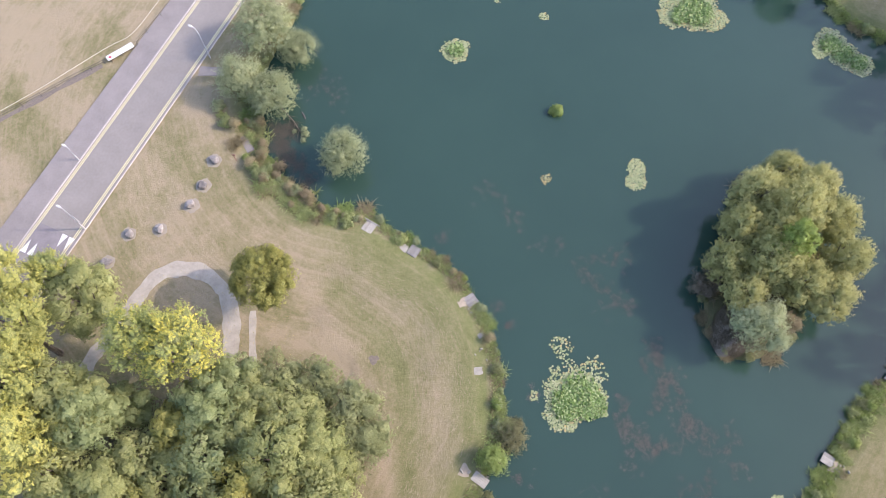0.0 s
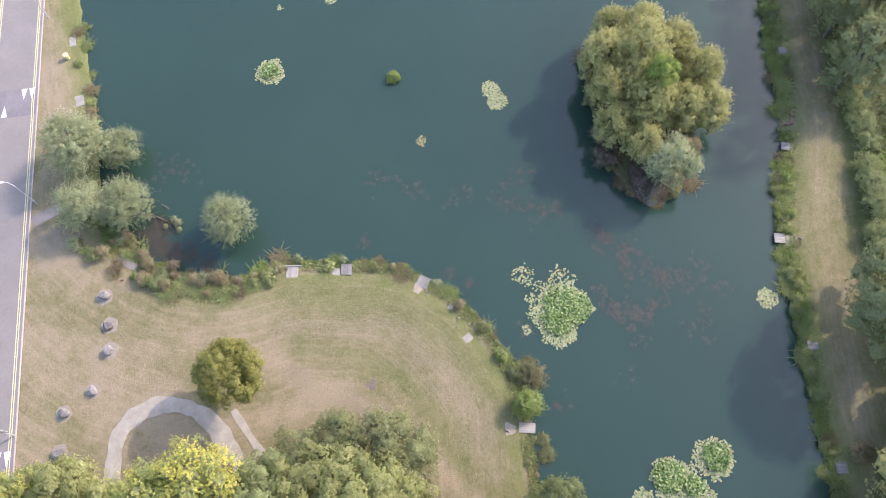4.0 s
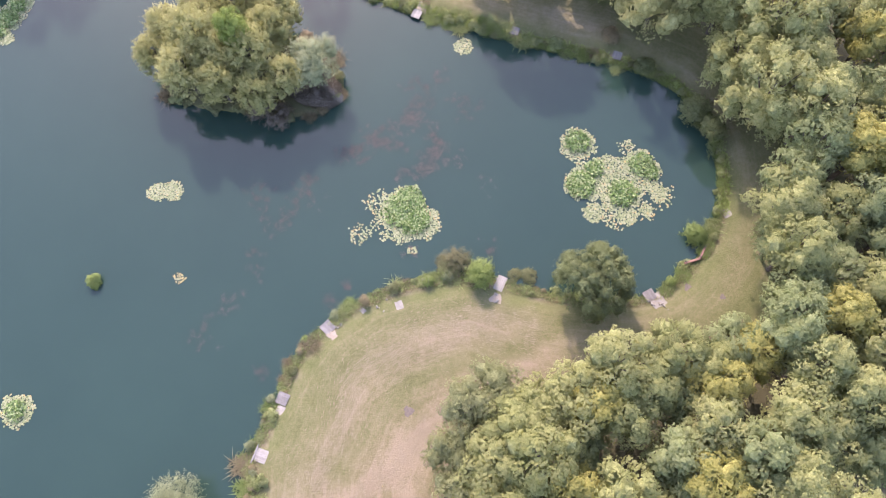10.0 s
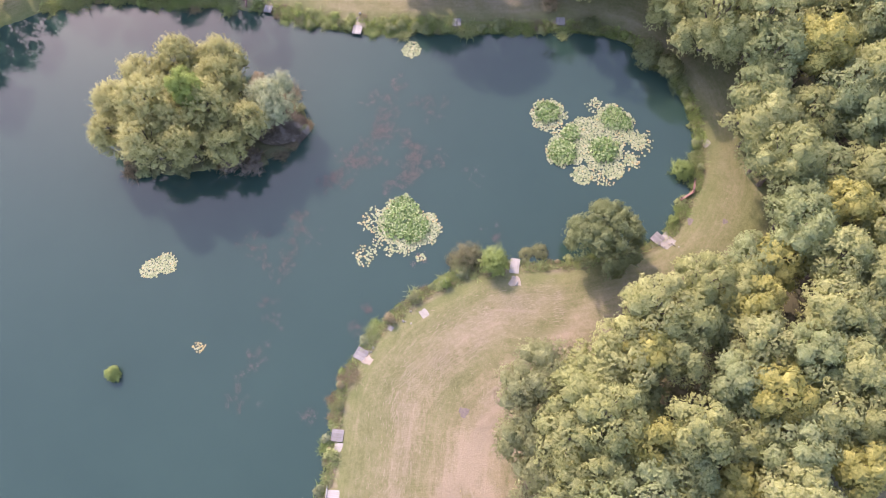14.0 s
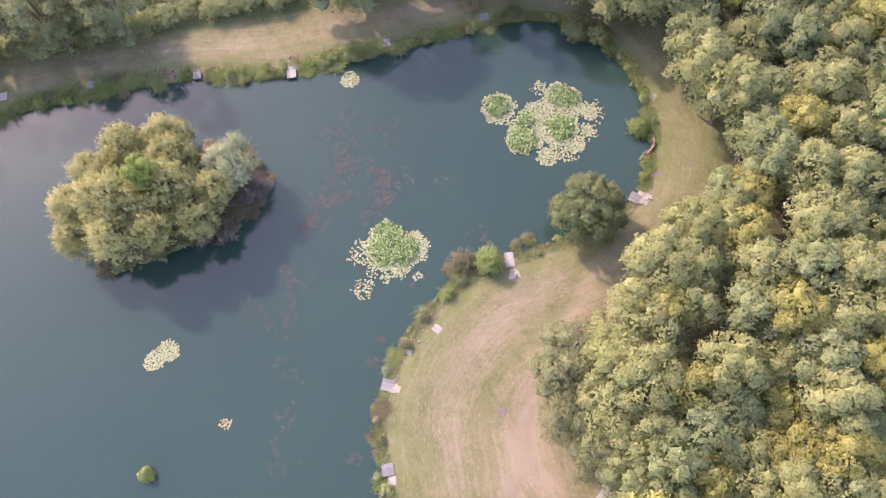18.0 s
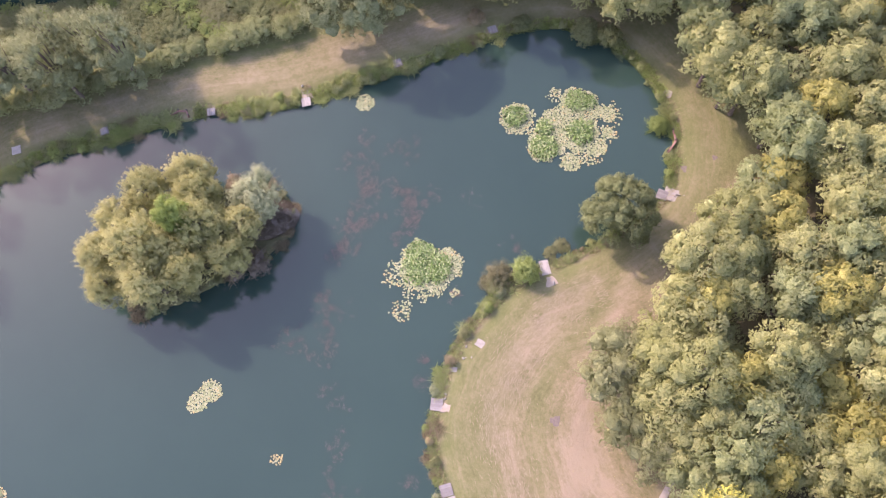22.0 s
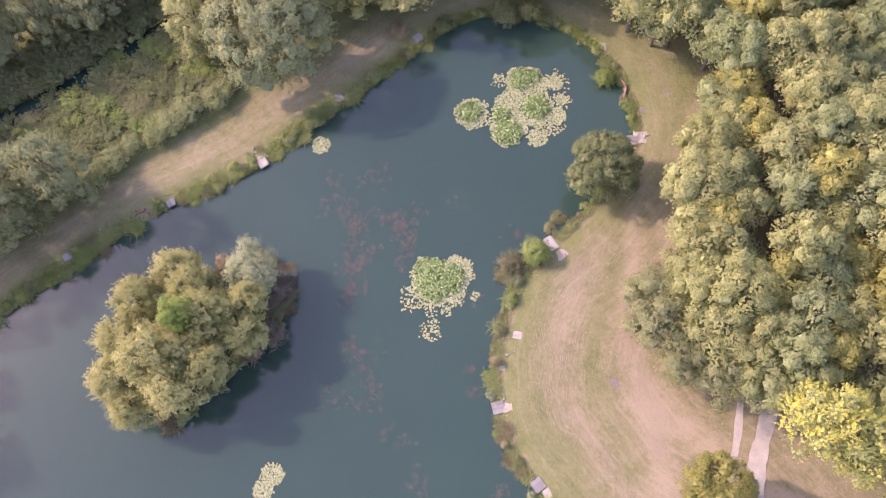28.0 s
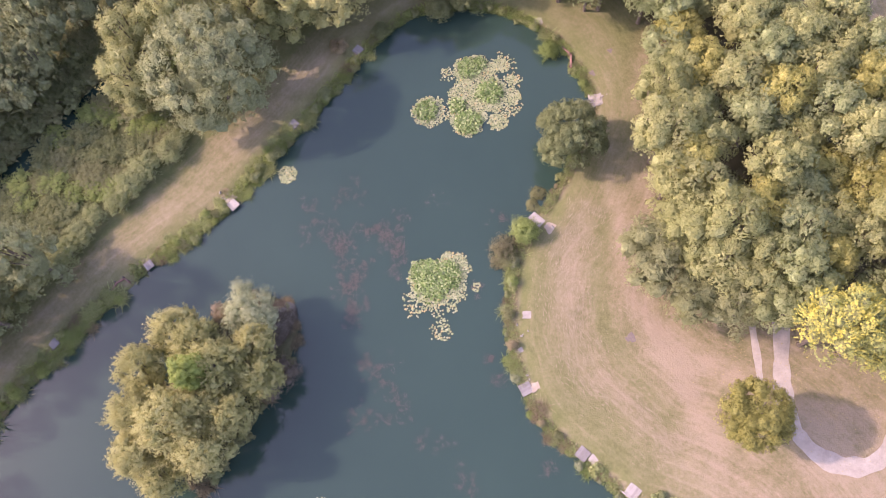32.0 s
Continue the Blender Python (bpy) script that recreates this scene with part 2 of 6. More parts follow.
def ground_material():
    m, n, l, p = shader("dry_meadow")
    worn, lush, litter_shade, bank = (n.new("ShaderNodeAttribute") for _ in range(4))
    worn.attribute_name, lush.attribute_name, litter_shade.attribute_name, bank.attribute_name = "worn", "lush", "litter_shade", "bank"
    broad, middle = noise_tex(n, l, 0.10, 4.0, 0.6), noise_tex(n, l, 0.6, 6.0, 0.72)
    fine, blades = noise_tex(n, l, 3.2, 6.0, 0.78), noise_tex(n, l, 14.0, 3.0, 0.7)
    # mowing lines that follow the bank
    rows = n.new("ShaderNodeTexNoise")
    rows.noise_dimensions = "4D"
    rows.inputs["Scale"].default_value, rows.inputs["Detail"].default_value, rows.inputs["Roughness"].default_value = 0.16, 5.0, 0.75
    c = n.new("ShaderNodeTexCoord")
    l.new(c.outputs["Object"], rows.inputs["Vector"])
    l.new(maths(n, l, "MULTIPLY", bank.outputs["Fac"], 5.5), rows.inputs["W"])
    hay = n.new("ShaderNodeTexNoise")
    hay.noise_dimensions = "4D"
    hay.inputs["Scale"].default_value, hay.inputs["Detail"].default_value, hay.inputs["Roughness"].default_value = 0.5, 4.0, 0.8
    l.new(c.outputs["Object"], hay.inputs["Vector"])
    l.new(maths(n, l, "MULTIPLY", bank.outputs["Fac"], 8.0), hay.inputs["W"])
    fac = maths(n, l, "ADD", maths(n, l, "MULTIPLY", broad.outputs[0], 0.62), maths(n, l, "MULTIPLY", middle.outputs[0], 0.58))
    fac = maths(n, l, "ADD", fac, maths(n, l, "MULTIPLY", fine.outputs[0], 0.68))
    fac = maths(n, l, "ADD", fac, maths(n, l, "MULTIPLY", rows.outputs[0], 0.36))
    fac = maths(n, l, "ADD", fac, maths(n, l, "MULTIPLY", hay.outputs[0], 0.40))
    swath = maths(n, l, "SINE", maths(n, l, "ADD", maths(n, l, "MULTIPLY", bank.outputs["Fac"], 4.6), maths(n, l, "MULTIPLY", rows.outputs[0], 4.0)), 0.0)
    swath = maths(n, l, "MULTIPLY", maths(n, l, "MAXIMUM", maths(n, l, "SUBTRACT", swath, 0.45), 0.0), maths(n, l, "MAXIMUM", maths(n, l, "SUBTRACT", broad.outputs[0], 0.36), 0.0))
    fac = maths(n, l, "ADD", fac, maths(n, l, "MULTIPLY", swath, 0.75))
    fac = maths(n, l, "ADD", fac, maths(n, l, "MULTIPLY", worn.outputs["Fac"], 0.22))
    fac = maths(n, l, "SUBTRACT", fac, maths(n, l, "MULTIPLY", lush.outputs["Fac"], 0.16))
    fac = maths(n, l, "SUBTRACT", fac, 0.56)
    r = ramp(n, [(0.42, (0.084, 0.090, 0.038)), (0.62, (0.146, 0.140, 0.068)), (0.84, (0.216, 0.183, 0.110)), (1.0, (0.268, 0.220, 0.150))])
    l.new(fac, r.inputs[0])
    speck = ramp(n, [(0.28, (0.66, 0.66, 0.64)), (0.55, (1.0, 1.0, 1.0)), (0.8, (1.25, 1.22, 1.15))])
    l.new(blades.outputs[0], speck.inputs[0])
    c = mix(n, l, 0.8, r.outputs[0], speck.outputs[0], "MULTIPLY")
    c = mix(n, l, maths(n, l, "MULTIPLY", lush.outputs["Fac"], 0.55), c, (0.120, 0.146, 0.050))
    c = mix(n, l, litter_shade.outputs["Fac"], c, (0.078, 0.074, 0.043))
    l.new(c, p.inputs["Base Color"])
    p.inputs["Roughness"].default_value = 0.95
    p.inputs["Specular IOR Level"].default_value = 0.1
    bump(n, l, maths(n, l, "ADD", fine.outputs[0], maths(n, l, "MULTIPLY", blades.outputs[0], 0.6)), 0.8, 0.09, p)
    return m


def water_material():
    m, n, l, p = shader("green_pond_water")
    big = noise_tex(n, l, 0.035, 4.0)
    r = ramp(n, [(0.3, (0.018, 0.041, 0.031)), (0.75, (0.023, 0.050, 0.037))])
    l.new(big.outputs[0], r.inputs[0])
    l.new(r.outputs[0], p.inputs["Base Color"])
    p.inputs["Roughness"].default_value, p.inputs["IOR"].default_value = 0.03, 1.43
    ripples = noise_tex(n, l, 1.6, 3.0)
    bump(n, l, ripples.outputs[0], 0.05, 0.03, p)
    return m


GROUND, WATER = ground_material(), water_material()

# ---- builders ----


def mesh_of(name, verts, faces, material, smooth=False):
    me = bpy.data.meshes.new(name)
    me.from_pydata([tuple(v) for v in verts], [], faces)
    me.materials.append(material)
    if smooth:
        me.polygons.foreach_set("use_smooth", [True] * len(me.polygons))
    me.update()
    return me


def polys_mesh(name, corners, material):
    """A mesh of loose faces from an array of shape (count, corners, 3)."""
    k, c = corners.shape[:2]
    me = bpy.data.meshes.new(name)
    me.vertices.add(c * k), me.loops.add(c * k), me.polygons.add(k)
    me.vertices.foreach_set("co", np.asarray(corners, np.float32).ravel())
    me.loops.foreach_set("vertex_index", np.arange(c * k, dtype=np.int32))
    me.polygons.foreach_set("loop_start", np.arange(0, c * k, c, dtype=np.int32))
    me.materials.append(material)
    me.update(calc_edges=True)
    return me


def part(name, data, material, parent, label=""):
    """One mesh object under a thing or a part. data: a bmesh or a mesh."""
    if isinstance(data, bmesh.types.BMesh):
        me = bpy.data.meshes.new(name)
        data.to_mesh(me)
        data.free()
        me.materials.append(material)
    else:
        me = data
    ob = new(name, me)
    ob.parent = parent
    return tagged(ob, label)


def thing(name, m, label, category, group="", kind=""):
    ob = new(name)
    ob.empty_display_size = 0.3
    ob.matrix_world = m
    return tagged(ob, label, category, group, kind)


def structure(name, data, material, label, category):
    if isinstance(data, bmesh.types.BMesh):
        me = bpy.data.meshes.new(name)
        data.to_mesh(me)
        data.free()
        me.materials.append(material)
    else:
        me = data
    return tagged(new(name, me), label, category, kind="structure")


def box(bm, x0, y0, z0, x1, y1, z1, bevel=0.0):
    g = bmesh.ops.create_cube(bm, size=1.0, matrix=Matrix.LocRotScale(((x0 + x1) / 2, (y0 + y1) / 2, (z0 + z1) / 2), None, (x1 - x0, y1 - y0, z1 - z0)))
    if bevel:
        edges = list({e for v in g["verts"] for e in v.link_edges})
        bmesh.ops.bevel(bm, geom=edges, offset=bevel, segments=1, affect="EDGES")
    return bm


def tube(bm, points, radii, sides=7):
    """A tapered tube along points."""
    rings = []
    for i, (p, r) in enumerate(zip(points, radii)):
        a, b = Vector(points[max(i - 1, 0)]), Vector(points[min(i + 1, len(points) - 1)])
        q = (b - a).to_track_quat("Z", "Y")
        rings.append([bm.verts.new(Vector(p) + q @ Vector((r * math.cos(t), r * math.sin(t), 0))) for t in (2 * math.pi * k / sides for k in range(sides))])
    for a, b in zip(rings, rings[1:]):
        for k in range(sides):
            bm.faces.new((a[k], a[(k + 1) % sides], b[(k + 1) % sides], b[k]))
    bm.faces.new(list(reversed(rings[0])))
    bm.faces.new(rings[-1])
    return bm


def spline(points, step=0.8, closed=False):
    """Catmull-Rom curve through points, cut into short steps."""
    p = [np.array(q, float) for q in points]
    n, out = len(p), []
    for i in range(n if closed else n - 1):
        if closed:
            a, b, c, d = p[i - 1], p[i], p[(i + 1) % n], p[(i + 2) % n]
        else:
            a, b, c, d = p[max(i - 1, 0)], p[i], p[i + 1], p[min(i + 2, n - 1)]
        k = max(2, int(np.linalg.norm(c - b) / step))
        for j in range(k):
            t = j / k
            out.append(0.5 * (2 * b + (c - a) * t + (2 * a - 5 * b + 4 * c - d) * t * t + (3 * b - a - 3 * c + d) * t ** 3))
    if not closed:
        out.append(p[-1])
    return np.array(out)


def ribbon(name, line, widths, z, material, thickness=0.03):
    """A strip of even or changing width along a line, with thickness."""
    line = np.asarray(line)
    d = np.gradient(line, axis=0)
    d /= np.linalg.norm(d, axis=1)[:, None]
    s = np.stack([-d[:, 1], d[:, 0]], 1) * (np.asarray(widths).reshape(-1, 1) / 2)
    k, verts = len(line), []
    for zz in (z, z - thickness):
        for side in (line + s, line - s):
            verts += [(x, y, zz) for x, y in side]
    faces = []
    for i in range(k - 1):
        faces += [(k + i, k + i + 1, i + 1, i), (i, i + 1, 2 * k + i + 1, 2 * k + i), (k + i + 1, k + i, 3 * k + i, 3 * k + i + 1)]
    faces += [(k, 0, 2 * k, 3 * k), (k - 1, 2 * k - 1, 4 * k - 1, 3 * k - 1)]
    return mesh_of(name, verts, faces, material)


def inside(px, py, poly):
    """Which of the points lie within a polygon."""
    hit = np.zeros(px.shape, bool)
    x0, y0 = poly[-1]
    for x1, y1 in poly:
        cross = ((y1 > py) != (y0 > py)) & (px < (x0 - x1) * (py - y1) / (y0 - y1 + 1e-12) + x1)
        hit ^= cross
        x0, y0 = x1, y1
    return hit


def line_distance(px, py, line, closed=False):
    best = np.full(px.shape, 1e9)
    pts = list(line) + ([line[0]] if closed else [])
    for (ax, ay), (bx, by) in zip(pts, pts[1:]):
        dx, dy = bx - ax, by - ay
        t = np.clip(((px - ax) * dx + (py - ay) * dy) / (dx * dx + dy * dy + 1e-9), 0, 1)
        best = np.minimum(best, (px - ax - t * dx) ** 2 + (py - ay - t * dy) ** 2)
    return np.sqrt(best)


def smooth(a, b, x):
    t = np.clip((x - a) / (b - a), 0, 1)
    return t * t * (3 - 2 * t)


# ---- plan of the pond and its banks ----
WEST_BANK = [(-12, 96), (-16.5, 92), (-18.3, 87), (-19.4, 82.4), (-20.7, 77), (-21.7, 72), (-22.8, 67), (-24.6, 61), (-26.2, 56), (-25.6, 52.6), (-24.2, 49.6), (-22.0, 45.4),
             (-18.6, 42.2), (-15.0, 40.6), (-9.9, 39.7), (-7.1, 38.3), (-3.7, 36.3), (0.1, 33.9), (2.8, 31.1), (4.2, 28.3), (5.5, 25.5)]
SOUTH_BANK = [(6.1, 22.4), (6.4, 20.0), (6.5, 16.4), (6.2, 13.4), (4.6, 10.2), (2.9, 6.2), (1.8, 1.3), (0.9, -4.0), (1.9, -6.8), (4.0, -9.8), (6.0, -12.1),
              (9.1, -13.9), (13.2, -15.3), (17.8, -15.6), (22.0, -14.4)]
EAST_BANK = [(25.0, -13.0), (27.8, -9.6), (30.0, -5.7), (32.7, 0.5), (35.0, 5.2), (38.2, 11.2), (40.6, 16.2), (43.2, 19.7), (47.8, 25.0), (51.2, 30.1), (54.4, 36.1),
             (57.1, 40.6), (59.0, 45.0), (60.5, 51.0), (60.0, 60.0), (57.0, 66.0)]
NORTH_BANK = [(54.4, 69.1), (51.8, 70.2), (49.1, 72.0), (47.0, 75.5), (42.0, 77.8), (34.7, 79.0), (28.0, 81.0), (24.2, 81.4), (15.5, 83.3), (11.4, 84.8), (5.1, 89.0), (2.0, 92.1), (-4.0, 95.5)]
ISLAND = [(31.2, 25.7), (34.4, 25.9), (37.2, 28.6), (39.6, 33.0), (41.0, 38.0), (40.6, 43.5), (37.6, 46.6), (34.2, 46.6), (32.2, 43.8), (30.6, 38.5), (28.8, 32.2), (28.9, 28.0)]
SHORE = spline(WEST_BANK + SOUTH_BANK + EAST_BANK + NORTH_BANK, 1.0, True)
ISLE = spline(ISLAND, 0.8, True)
WOOD = [(-4.5, 5), (-4.0, 0), (-3.8, -6), (-4.5, -11), (-1.0, -15.5), (5, -18.5), (12, -20.5), (20, -20.5), (27, -18), (40, -30), (40, -60), (-25, -60), (-25, -18), (-31, -12), (-42, 2), (-44, 20), (-30, 20.5),
        (-21, 20.2), (-16, 21), (-11, 20), (-7.5, 17), (-5.5, 12)]
THICKET = [(65, 40), (60.5, 34), (57, 27), (52.5, 19.5), (48, 12), (44.8, 6.5), (41, 1), (38.8, -4.5), (36, -10), (34, -18), (60, -40), (110, -20), (110, 60), (72, 52)]
TRACKS = [spline(t) for t in (
    [(-17.2, 32), (-15.2, 29.2), (-12.9, 25.8), (-10.0, 22.2), (-7.2, 17.8), (-5.0, 12), (-3.0, 6.5), (-1.8, 1), (-0.5, -6), (-1.2, -11), (3, -14.8), (9, -17.3), (15, -18.0), (21, -17.0), (27, -14.6), (31, -10.5)],
    [(-12, 33.2), (-7.4, 29.8), (-2.2, 26.2), (0.1, 20.3), (0.0, 12.3), (-0.9, 8.4)],
    [(-24, 26.5), (-19, 25), (-14.5, 24), (-10.5, 22)],
    [(-34, 36), (-27, 37), (-20, 36), (-12, 33)],
    [(62, 41), (58, 35), (54.5, 28), (50, 21.5), (46, 15), (42.6, 9), (39, 3.5), (36.5, -2.5), (33.5, -8), (30.5, -13)],
)]


def bank_distance(x, y):
    """Metres from the waterline, above nought on land."""
    wet = inside(x, y, SHORE) & ~inside(x, y, ISLE)
    d = np.minimum(line_distance(x, y, SHORE, True), line_distance(x, y, ISLE, True))
    return np.where(wet, -d, d)


def wobble(x, y):
    return 0.5 * np.sin(1.3 * x + 0.7 * y) * np.sin(0.9 * y - 0.6 * x) + 0.3 * np.sin(3.1 * x - 1.7 * y) * np.sin(2.3 * y + 1.1 * x)


def land_height(x, y):
    d = bank_distance(x, y) + 0.35 * wobble(x, y)
    ditch = line_distance(x, y, [(90, 45), (74.4, 24.3), (69.8, 18.0), (65.6, 10.8), (60.1, 1.2), (52, -12)])
    return -0.4 * (1 - smooth(0.4, 2.2, ditch)) - 0.8 + 1.05 * smooth(-0.9, 0.35, d) + 0.25 * smooth(0.3, 3.0, d) + 0.06 * wobble(x * 0.2, y * 0.2)


def grow(a, b, far):
    """Grid lines: even between a and b, ever wider out to far."""
    mid = np.arange(a, b + 0.01, 0.6)
    out = np.array([2.0, 6, 14, 30, 70, 160, 400, 900, far])
    return np.concatenate([a - out[::-1], mid, b + out])


gx, gy = grow(-66, 92, 2200), grow(-46, 104, 2200)
GX, GY = np.meshgrid(gx, gy)
FX, FY = GX.ravel(), GY.ravel()
FZ = land_height(FX, FY)
nx, ny = len(gx), len(gy)
ids = np.arange(nx * ny).reshape(ny, nx)
cells = np.stack([ids[:-1, :-1], ids[:-1, 1:], ids[1:, 1:], ids[1:, :-1]], -1).reshape(-1, 4)
ground_mesh = mesh_of("ground", np.stack([FX, FY, FZ], 1), cells.tolist(), GROUND, True)
worn = np.zeros(len(FX))
for k, line in enumerate(TRACKS):
    worn = np.maximum(worn, (0.8, 0.6, 0.8, 0.4, 0.6)[k] * (1 - smooth(0.2, (2.1, 2.2, 2.4, 3.0, 2.8)[k], line_distance(FX, FY, line))))
shore_d = bank_distance(FX, FY)
between = 1 - smooth(0.3, 2.0, line_distance(FX, FY, spline([(-12.4, 31.2), (-8.9, 27.2), (-5.4, 23.6), (-3.2, 18.6), (-2.9, 13.5), (-2.5, 9.7)])) + 0.5 * wobble(FX * 0.5, FY * 0.5))
worn = worn * (1 - 0.75 * between)
lush = 1 - smooth(0.5, 4.5, shore_d + 0.8 * wobble(FX * 0.4, FY * 0.4))
lush = np.maximum(lush, 0.48 * (1 - smooth(3.0, 9.5, shore_d + 2.5 * wobble(FX * 0.15, FY * 0.15))) * smooth(-20, -10, FX + 2 * wobble(FX * 0.2, FY * 0.2)) * (1 - smooth(7, 12, FX)))
litter_shade = 0.85 * inside(FX, FY, WOOD) * smooth(2.0, 6.0, line_distance(FX, FY, WOOD, True))
litter_shade = np.maximum(litter_shade, inside(FX, FY, ISLE) * 0.7)
lush = np.maximum(np.maximum(lush, 0.38 * between), 0.9 * inside(FX, FY, THICKET))
lush = np.maximum(lush, 0.28 * smooth(25, 29, FX) * (1 - smooth(46, 54, FY)) * (shore_d > 0) * (1 - smooth(7.5, 10.5, shore_d)))
lush = np.maximum(lush, 0.6 * smooth(8, 12, FX) * (1 - smooth(33, 39, FX)) * (1 - smooth(-8, -4, FY)) * smooth(-30, -26, FY))
edge_noise = 0.5 + 0.5 * np.sin(FX * 1.9 + 1.3 * np.sin(FY * 1.1)) * np.sin(FY * 1.7 - FX * 0.6)
sandy = smooth(0.1, 0.5, shore_d) * (1 - smooth(0.7, 1.5, shore_d)) * smooth(0.25, 0.7, edge_noise) * (FY < 45) * (FY > -16) * (line_distance(FX, FY, ISLE, True) > 2.0) * ~inside(FX, FY, ISLE)
worn, lush = np.maximum(worn, 1.25 * sandy), lush * (1 - 0.9 * sandy)
ditch = line_distance(FX, FY, [(90, 45), (74.4, 24.3), (69.8, 18.0), (65.6, 10.8), (60.1, 1.2), (52, -12)])
# ditch sides painted dark, standing in for the shade of its trees
litter_shade = np.maximum(litter_shade, 1 - smooth(0.6, 2.2, ditch))
field = smooth(0.5, 7.0, (FY - 51.3) * 0.72 - (FX + 57.1) * 0.69) * (FX < -38)
worn = np.maximum(worn, 0.75 * field)
worn = np.maximum(worn, 0.85 * (FX < -22) * (FY > 26) * smooth(0.2, 0.8, 0.5 + 0.5 * np.sin(FX * 0.35 + FY * 0.22 + 1.5 * np.sin(FY * 0.13))))
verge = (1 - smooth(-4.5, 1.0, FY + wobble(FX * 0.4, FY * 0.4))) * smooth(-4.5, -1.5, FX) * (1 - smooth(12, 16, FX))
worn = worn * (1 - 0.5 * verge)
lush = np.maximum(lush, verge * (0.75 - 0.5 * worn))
for key, values in (("worn", worn), ("lush", lush), ("litter_shade", litter_shade), ("bank", np.clip(shore_d, -2, 40))):
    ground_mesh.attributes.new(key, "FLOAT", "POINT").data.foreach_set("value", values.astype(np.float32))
tagged(new("ground", ground_mesh), "dry summer grass, straw coloured, greener beside the pond", "ground", kind="structure")

wx, wy = np.meshgrid(np.linspace(-40, 75, 24), np.linspace(-25, 105, 26))
wid = np.arange(24 * 26).reshape(26, 24)
wf = np.stack([wid[:-1, :-1], wid[:-1, 1:], wid[1:, 1:], wid[1:, :-1]], -1).reshape(-1, 4)
structure("water", mesh_of("water", np.stack([wx.ravel(), wy.ravel(), np.zeros(wx.size)], 1), wf.tolist(), WATER), None,
          "still murky green pond water", "water")

# water ribbon added so that the ditch comes out as dark as shade
structure("water_ditch", ribbon("water_ditch", spline([(90, 45), (74.4, 24.3), (69.8, 18.0), (65.6, 10.8), (60.1, 1.2), (52, -12)], 1.5), np.full(len(spline([(90, 45), (74.4, 24.3), (69.8, 18.0), (65.6, 10.8), (60.1, 1.2), (52, -12)], 1.5)), 2.3), 0.32, WATER, 0.2), None,
          "strip of water added to darken the shaded ditch", "water")

# ---- foliage ----


def unit(v):
    return v / (np.linalg.norm(v, axis=-1, keepdims=True) + 1e-9)


def leaf_blades(at, normal, size, slim, r):
    """Pointed leaves at places, facing normals."""
    k = len(at)
    side = unit(np.cross(normal, r.normal(size=(k, 3))))
    fore = np.cross(normal, side)
    s = (size * r.uniform(0.6, 1.4, k))[:, None]
    return np.stack([at - fore * s + side * s * slim, at + fore * s, at - fore * s - side * s * slim], 1)


BALLS = []
for level in (1, 2):
    bm = bmesh.new()
    bmesh.ops.create_icosphere(bm, subdivisions=level, radius=1.0)
    BALLS.append((np.array([v.co[:] for v in bm.verts]), np.array([[v.index for v in f.verts] for f in bm.faces])))
    bm.free()


def inner_mesh(name, lobes, material, seed, fill=0.78):
    """Uneven masses that fill the billows."""
    r = np.random.default_rng(seed)
    verts, faces, total = [], [], 0
    middling = float(np.median([rad for _, rad in lobes]))
    for i, (q, rad) in enumerate(lobes):
        if rad < middling:
            continue
        if i == len(lobes) - 1:
            rad = rad * 0.78
        k = r.uniform(2.0, 4.0, 3)
        v, ball_faces = BALLS[1 if rad > 1.3 else 0]
        f = 1 + 0.13 * np.sin(v[:, 0] * k[0] * 2 + seed) * np.sin(v[:, 1] * k[1] * 2) + r.normal(0, 0.09, len(v))
        faces.append(ball_faces + total)
        total += len(v)
        verts.append(q + v * (rad * fill * f)[:, None])
    return mesh_of(name, np.concatenate(verts), np.concatenate(faces).tolist(), material, False)


def lobe_set(R, H, base, count, r, even=0.0, deep=1.25):
    """Billows of a crown: centres and radii within a dome."""
    lobes = []
    for i in range(count):
        z = 1 - (i + 0.5) / count * deep
        a = i * 2.39996 + r.uniform(-0.7, 0.7)
        w = math.sqrt(max(0.05, 1 - z * z)) if z > 0 else 1.0
        rad = R * r.uniform(0.20 + 0.06 * even, 0.36 - 0.02 * even) * (20 / count) ** 0.3
        f = r.uniform(0.66 + 0.26 * even, 1.08 - 0.06 * even)
        half = (H - base) / 2
        mid = base + half
        lobes.append((np.array([math.cos(a) * w * (R - rad) * f * 1.05, math.sin(a) * w * (R - rad) * f * 1.05, mid + z * (half - rad * 0.8)]), rad))
    lobes.append((np.array([0.1 * R, 0, base + (H - base) * 0.42]), min(R * 0.80, (H - base) * 0.48)))
    return lobes


